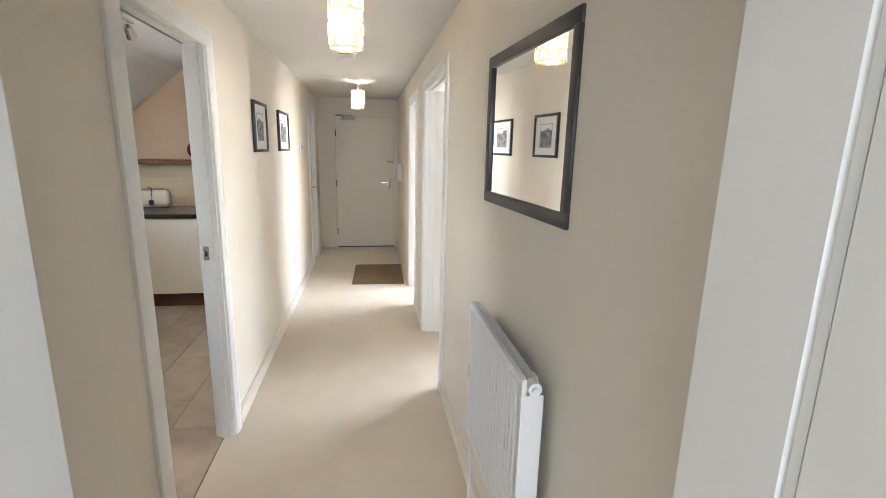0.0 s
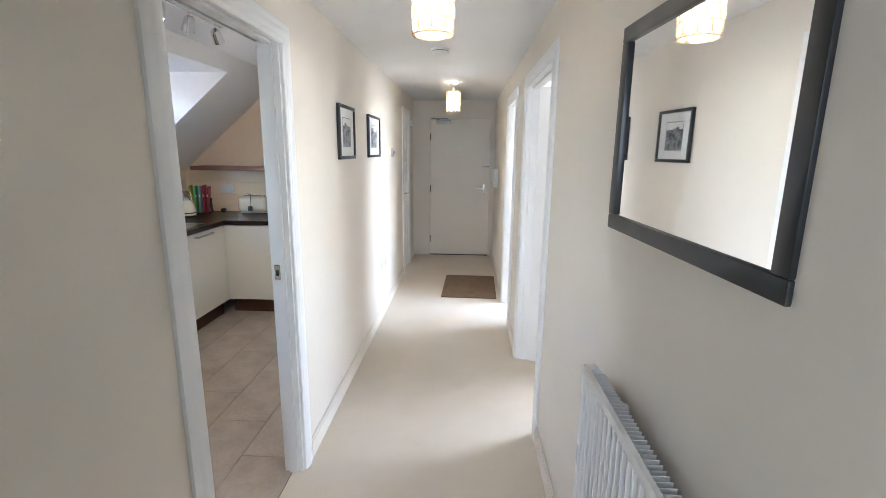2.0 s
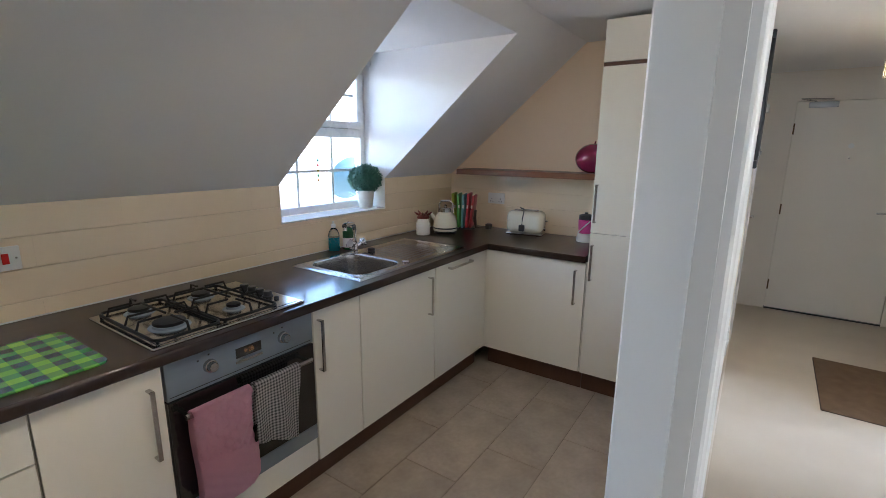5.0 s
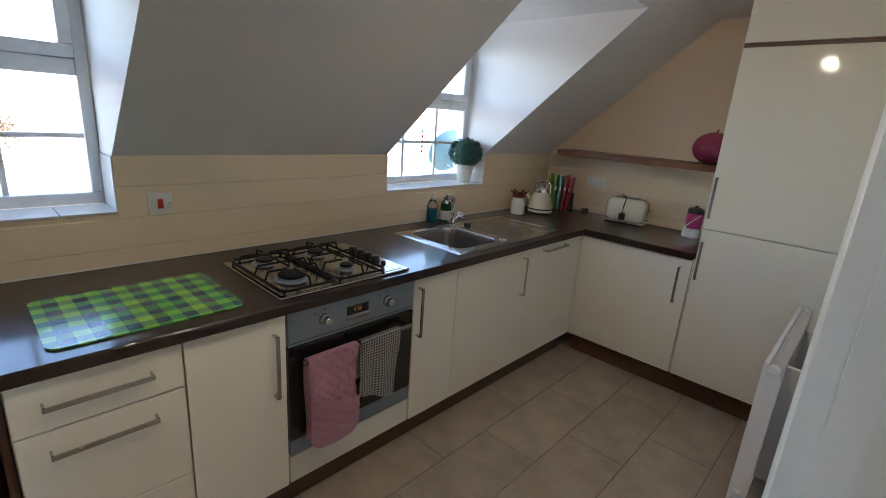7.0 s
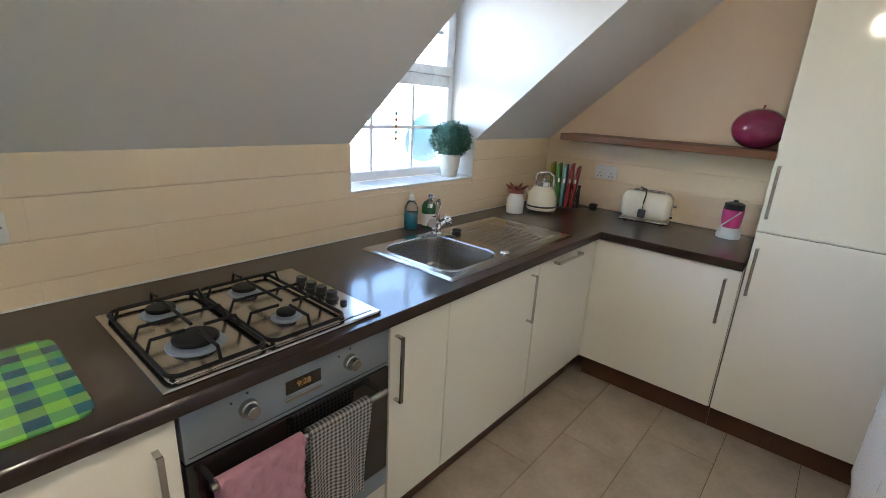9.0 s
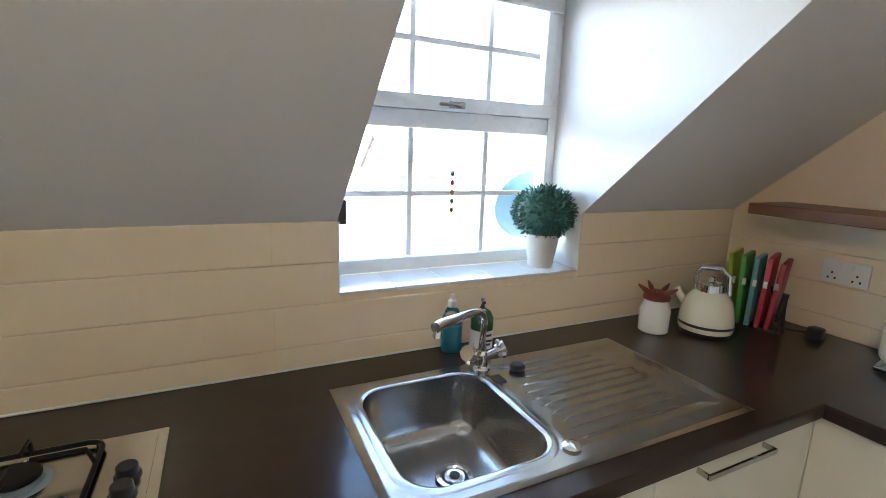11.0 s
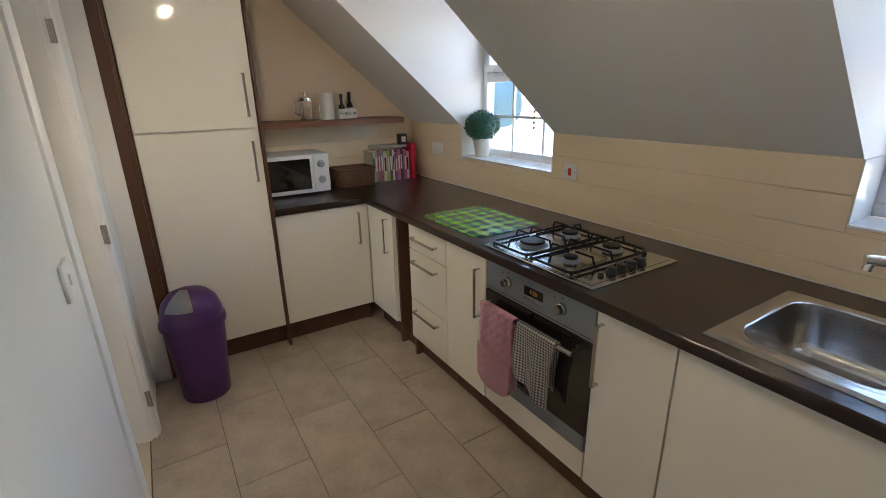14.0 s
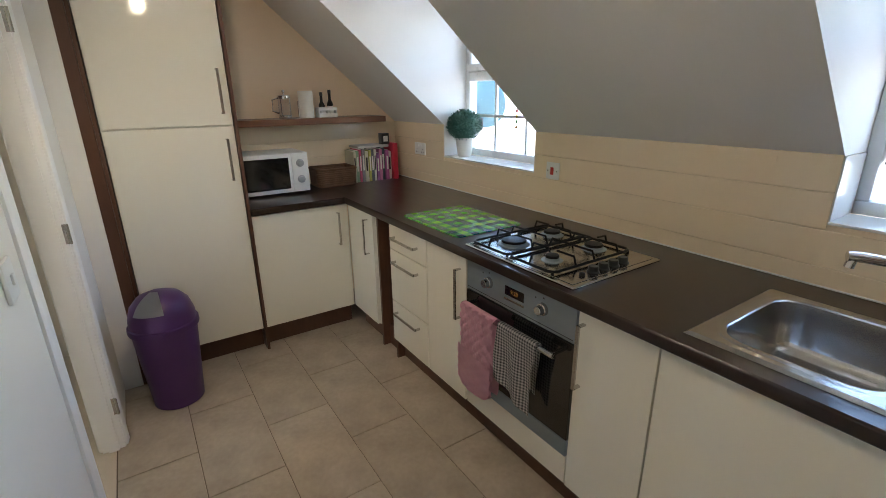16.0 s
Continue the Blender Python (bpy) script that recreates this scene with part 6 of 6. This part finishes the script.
def house(x, y, w, d, h, rise, rz, label, doors=0, windows=4, tiles=ROOFT, skylights=0):
    o = thing("house", (x, y, GZ), label, "house", "houses outside", rz)
    part("wall", prism(B(), [(-w / 2, 0), (w / 2, 0), (w / 2, h), (0, h + rise), (-w / 2, h)], "y", -d / 2, d / 2), RENDERW, o, smooth=False)
    bm = B()
    n = 14
    for s in (-1, 1):
        for i in range(n):
            a, b = i / n, (i + 0.86) / n
            xa, za = s * (w / 2 + 0.4) * (1 - a), h - 0.25 + (rise + 0.25) * a
            xb, zb = s * (w / 2 + 0.4) * (1 - b), h - 0.25 + (rise + 0.25) * b
            prism(bm, [(xa, za + 0.10), (xb, zb + 0.06), (xb, zb + 0.14), (xa, za + 0.20)], "y", -d / 2 - 0.3, d / 2 + 0.3)
    # dark sheet below the gaps, painting the shade lines between courses
    part("underlay", prism(B(), [(-w / 2 - 0.3, h - 0.14), (w / 2 + 0.3, h - 0.14), (0, h + rise + 0.05)], "y", -d / 2 + 0.05, d / 2 - 0.05), WINDK, o, "dark sheet standing in for shade between roof courses", smooth=False)
    roof = part("roof", bm, tiles, o, "ribbed tiled roof", smooth=False)
    for k in range(skylights):
        yy = -d / 2 + d * (k + 0.5) / skylights
        bm = bx(-0.5, 0.5, yy - 0.45, yy + 0.45, 0, 0.12)
        bmesh.ops.transform(bm, matrix=pose(w * 0.27, 0, h + rise * 0.46 + 0.1) @ Matrix.Rotation(math.atan2(rise, w / 2), 4, 'Y'), verts=bm.verts)
        part("skylight", bm, WINDK, roof, "dark skylight", smooth=False)
    for k in range(windows):
        yy = -d / 2 + d * (k + 0.5) / windows
        wn_ = part("window", bx(w / 2, w / 2 + 0.05, yy - 0.55, yy + 0.55, h - 1.7, h - 0.5), UPVC, o, smooth=False)
        part("pane", bx(w / 2 + 0.05, w / 2 + 0.06, yy - 0.45, yy + 0.45, h - 1.6, h - 0.6), WINDK, wn_, smooth=False)
    for k in range(doors):
        yy = -d / 2 + d * (k + 0.5) / doors
        part("garage_door", bx(w / 2, w / 2 + 0.05, yy - 1.2, yy + 1.2, 0, 2.2), GARD, o, smooth=False)
    return o


house(-36.5, 0.3, 6, 6.5, 2.6, 2.0, 0, "pale garage block with two grey doors and tiled roof", doors=2, windows=0)
house(-17.0, -2.1, 5, 6, 2.6, 1.5, 25, "low pale building with a ribbed tiled roof", windows=2)
house(-66, -16, 9, 26, 3.4, 3.0, -8, "long pale terrace with skylights in its terracotta roof", windows=0, skylights=5)
house(-82, 22, 9, 44, 3.0, 1.7, 6, "long low building with a blue-grey slate roof", windows=0, tiles=SLATER)
house(-48, 24, 9, 12, 5.2, 3.2, 0, "pale house with a terracotta roof", windows=4)
car = thing("parked_car", (-30.0, 0.3, GZ), "silver-blue car parked before the garages", "car", rz=0)
bm = B()
prism(bm, [(-2.0, 0.35), (2.0, 0.35), (2.05, 0.75), (1.2, 0.92), (0.6, 1.42), (-1.0, 1.45), (-1.7, 0.98), (-2.05, 0.90)], "y", -0.85, 0.85)
bmesh.ops.bevel(bm, geom=list(bm.edges), offset=0.08, segments=2, affect='EDGES')
part("body", bm, mat("silver_blue_car_paint", (0.13, 0.18, 0.29), None, rough=0.25, metal=0.4, bump=0, coat=0.6), car)
part("windows", prism(B(), [(-1.35, 0.98), (1.0, 0.98), (0.55, 1.34), (-0.95, 1.36)], "y", -0.87, 0.87), WINDK, car, smooth=False)
for x in (-1.25, 1.25):
    for y in (-0.8, 0.8):
        part("wheel", lathe(B(), [(0.32, -0.1), (0.32, 0.1)], 20, pose(x, y, 0.32, 90)), BLACK, car)
rn = random.Random(9)
bsh = thing("autumn_shrub", (-52, 4.5, GZ), "reddish autumn tree beside the car park", "tree")
part("trunk", tube(B(), [(0, 0, 0), (0.1, 0, 1.5), (0, 0.1, 3.0)], [0.2, 0.15, 0.06], 8), WALNUT, bsh)
bm = B()
for i in range(900):
    d = V(rn.gauss(0, 1), rn.gauss(0, 1), rn.gauss(0, 0.8))
    d = d.normalized() * rn.uniform(0.5, 1.7)
    o = V(d.x, d.y, 3.2 + d.z)
    a = V(rn.uniform(-1, 1), rn.uniform(-1, 1), rn.uniform(-1, 1)).normalized() * 0.2
    b_ = V(rn.uniform(-1, 1), rn.uniform(-1, 1), rn.uniform(-1, 1)).normalized() * 0.2
    bm.faces.new([bm.verts.new(q) for q in (o, o + a, o + b_)])
me = bpy.data.meshes.new("crown")
bm.to_mesh(me)
bm.free()
me.materials.append(HEDGE)
cw = new("crown", me)
cw.parent = bsh
DISH = mat("blue_grey_dish", (0.10, 0.20, 0.26), (0.085, 0.17, 0.22), rough=0.4, scale=6, bump=0.03)
for y, z, s, q in ((1.05, 1.42, 1, 1.0), (4.52, 1.25, -1, 0.7)):
    di = thing("satellite_dish", (-2.398 - 0.072 * q, y, z), "blue-grey satellite dish on the outside wall", "satellite dish", "satellite dishes")
    part("dish", lathe(B(), [(0.02, 0.0), (0.12, 0.012), (0.20, 0.038), (0.245, 0.065), (0.25, 0.066), (0.20, 0.042), (0.12, 0.016), (0.02, 0.004)], 32, pose(-0.16, 0, 0.06, 0, -70, 15 * s), cap=True), DISH, di)
    part("arm", tube(B(), [(0.072, 0, -0.1), (-0.12, 0, -0.08), (-0.16, 0, 0.06)], 0.014, 10), DISH, di)
    part("feed_arm", tube(B(), [(-0.16, 0, -0.10), (-0.42, 0, 0.0)], 0.009, 8), DISH, di)
    part("receiver", bx(-0.47, -0.41, -0.025, 0.025, -0.02, 0.05, bev=0.008), BLACK, di)
    for ch in di.children:
        ch.data.transform(Matrix.Diagonal((q, q, q, 1)))

# ---- kitchen floor tiles, last ----
TX, TY = 0.305, 0.615
tl = mesh_of("floor_tile", bx(0.0015, TX - 0.0015, 0.0015, TY - 0.0015, -0.0045, 0.0, bev=0.0012, seg=1), FTILE)
i = 0
for ci in range(-5, 3):
    x0 = -0.36 + ci * TX
    if x0 > -0.2 or x0 < -2.1:
        continue
    y = 1.695 - 2 * TY - (TY / 2 if ci % 2 == 0 else 0)
    while y < KY1:
        if y + TY > KY0:
            o = new("floor_tile", tl)
            o.parent = kfloor
            o.location = (x0, y, 0)
        y += TY
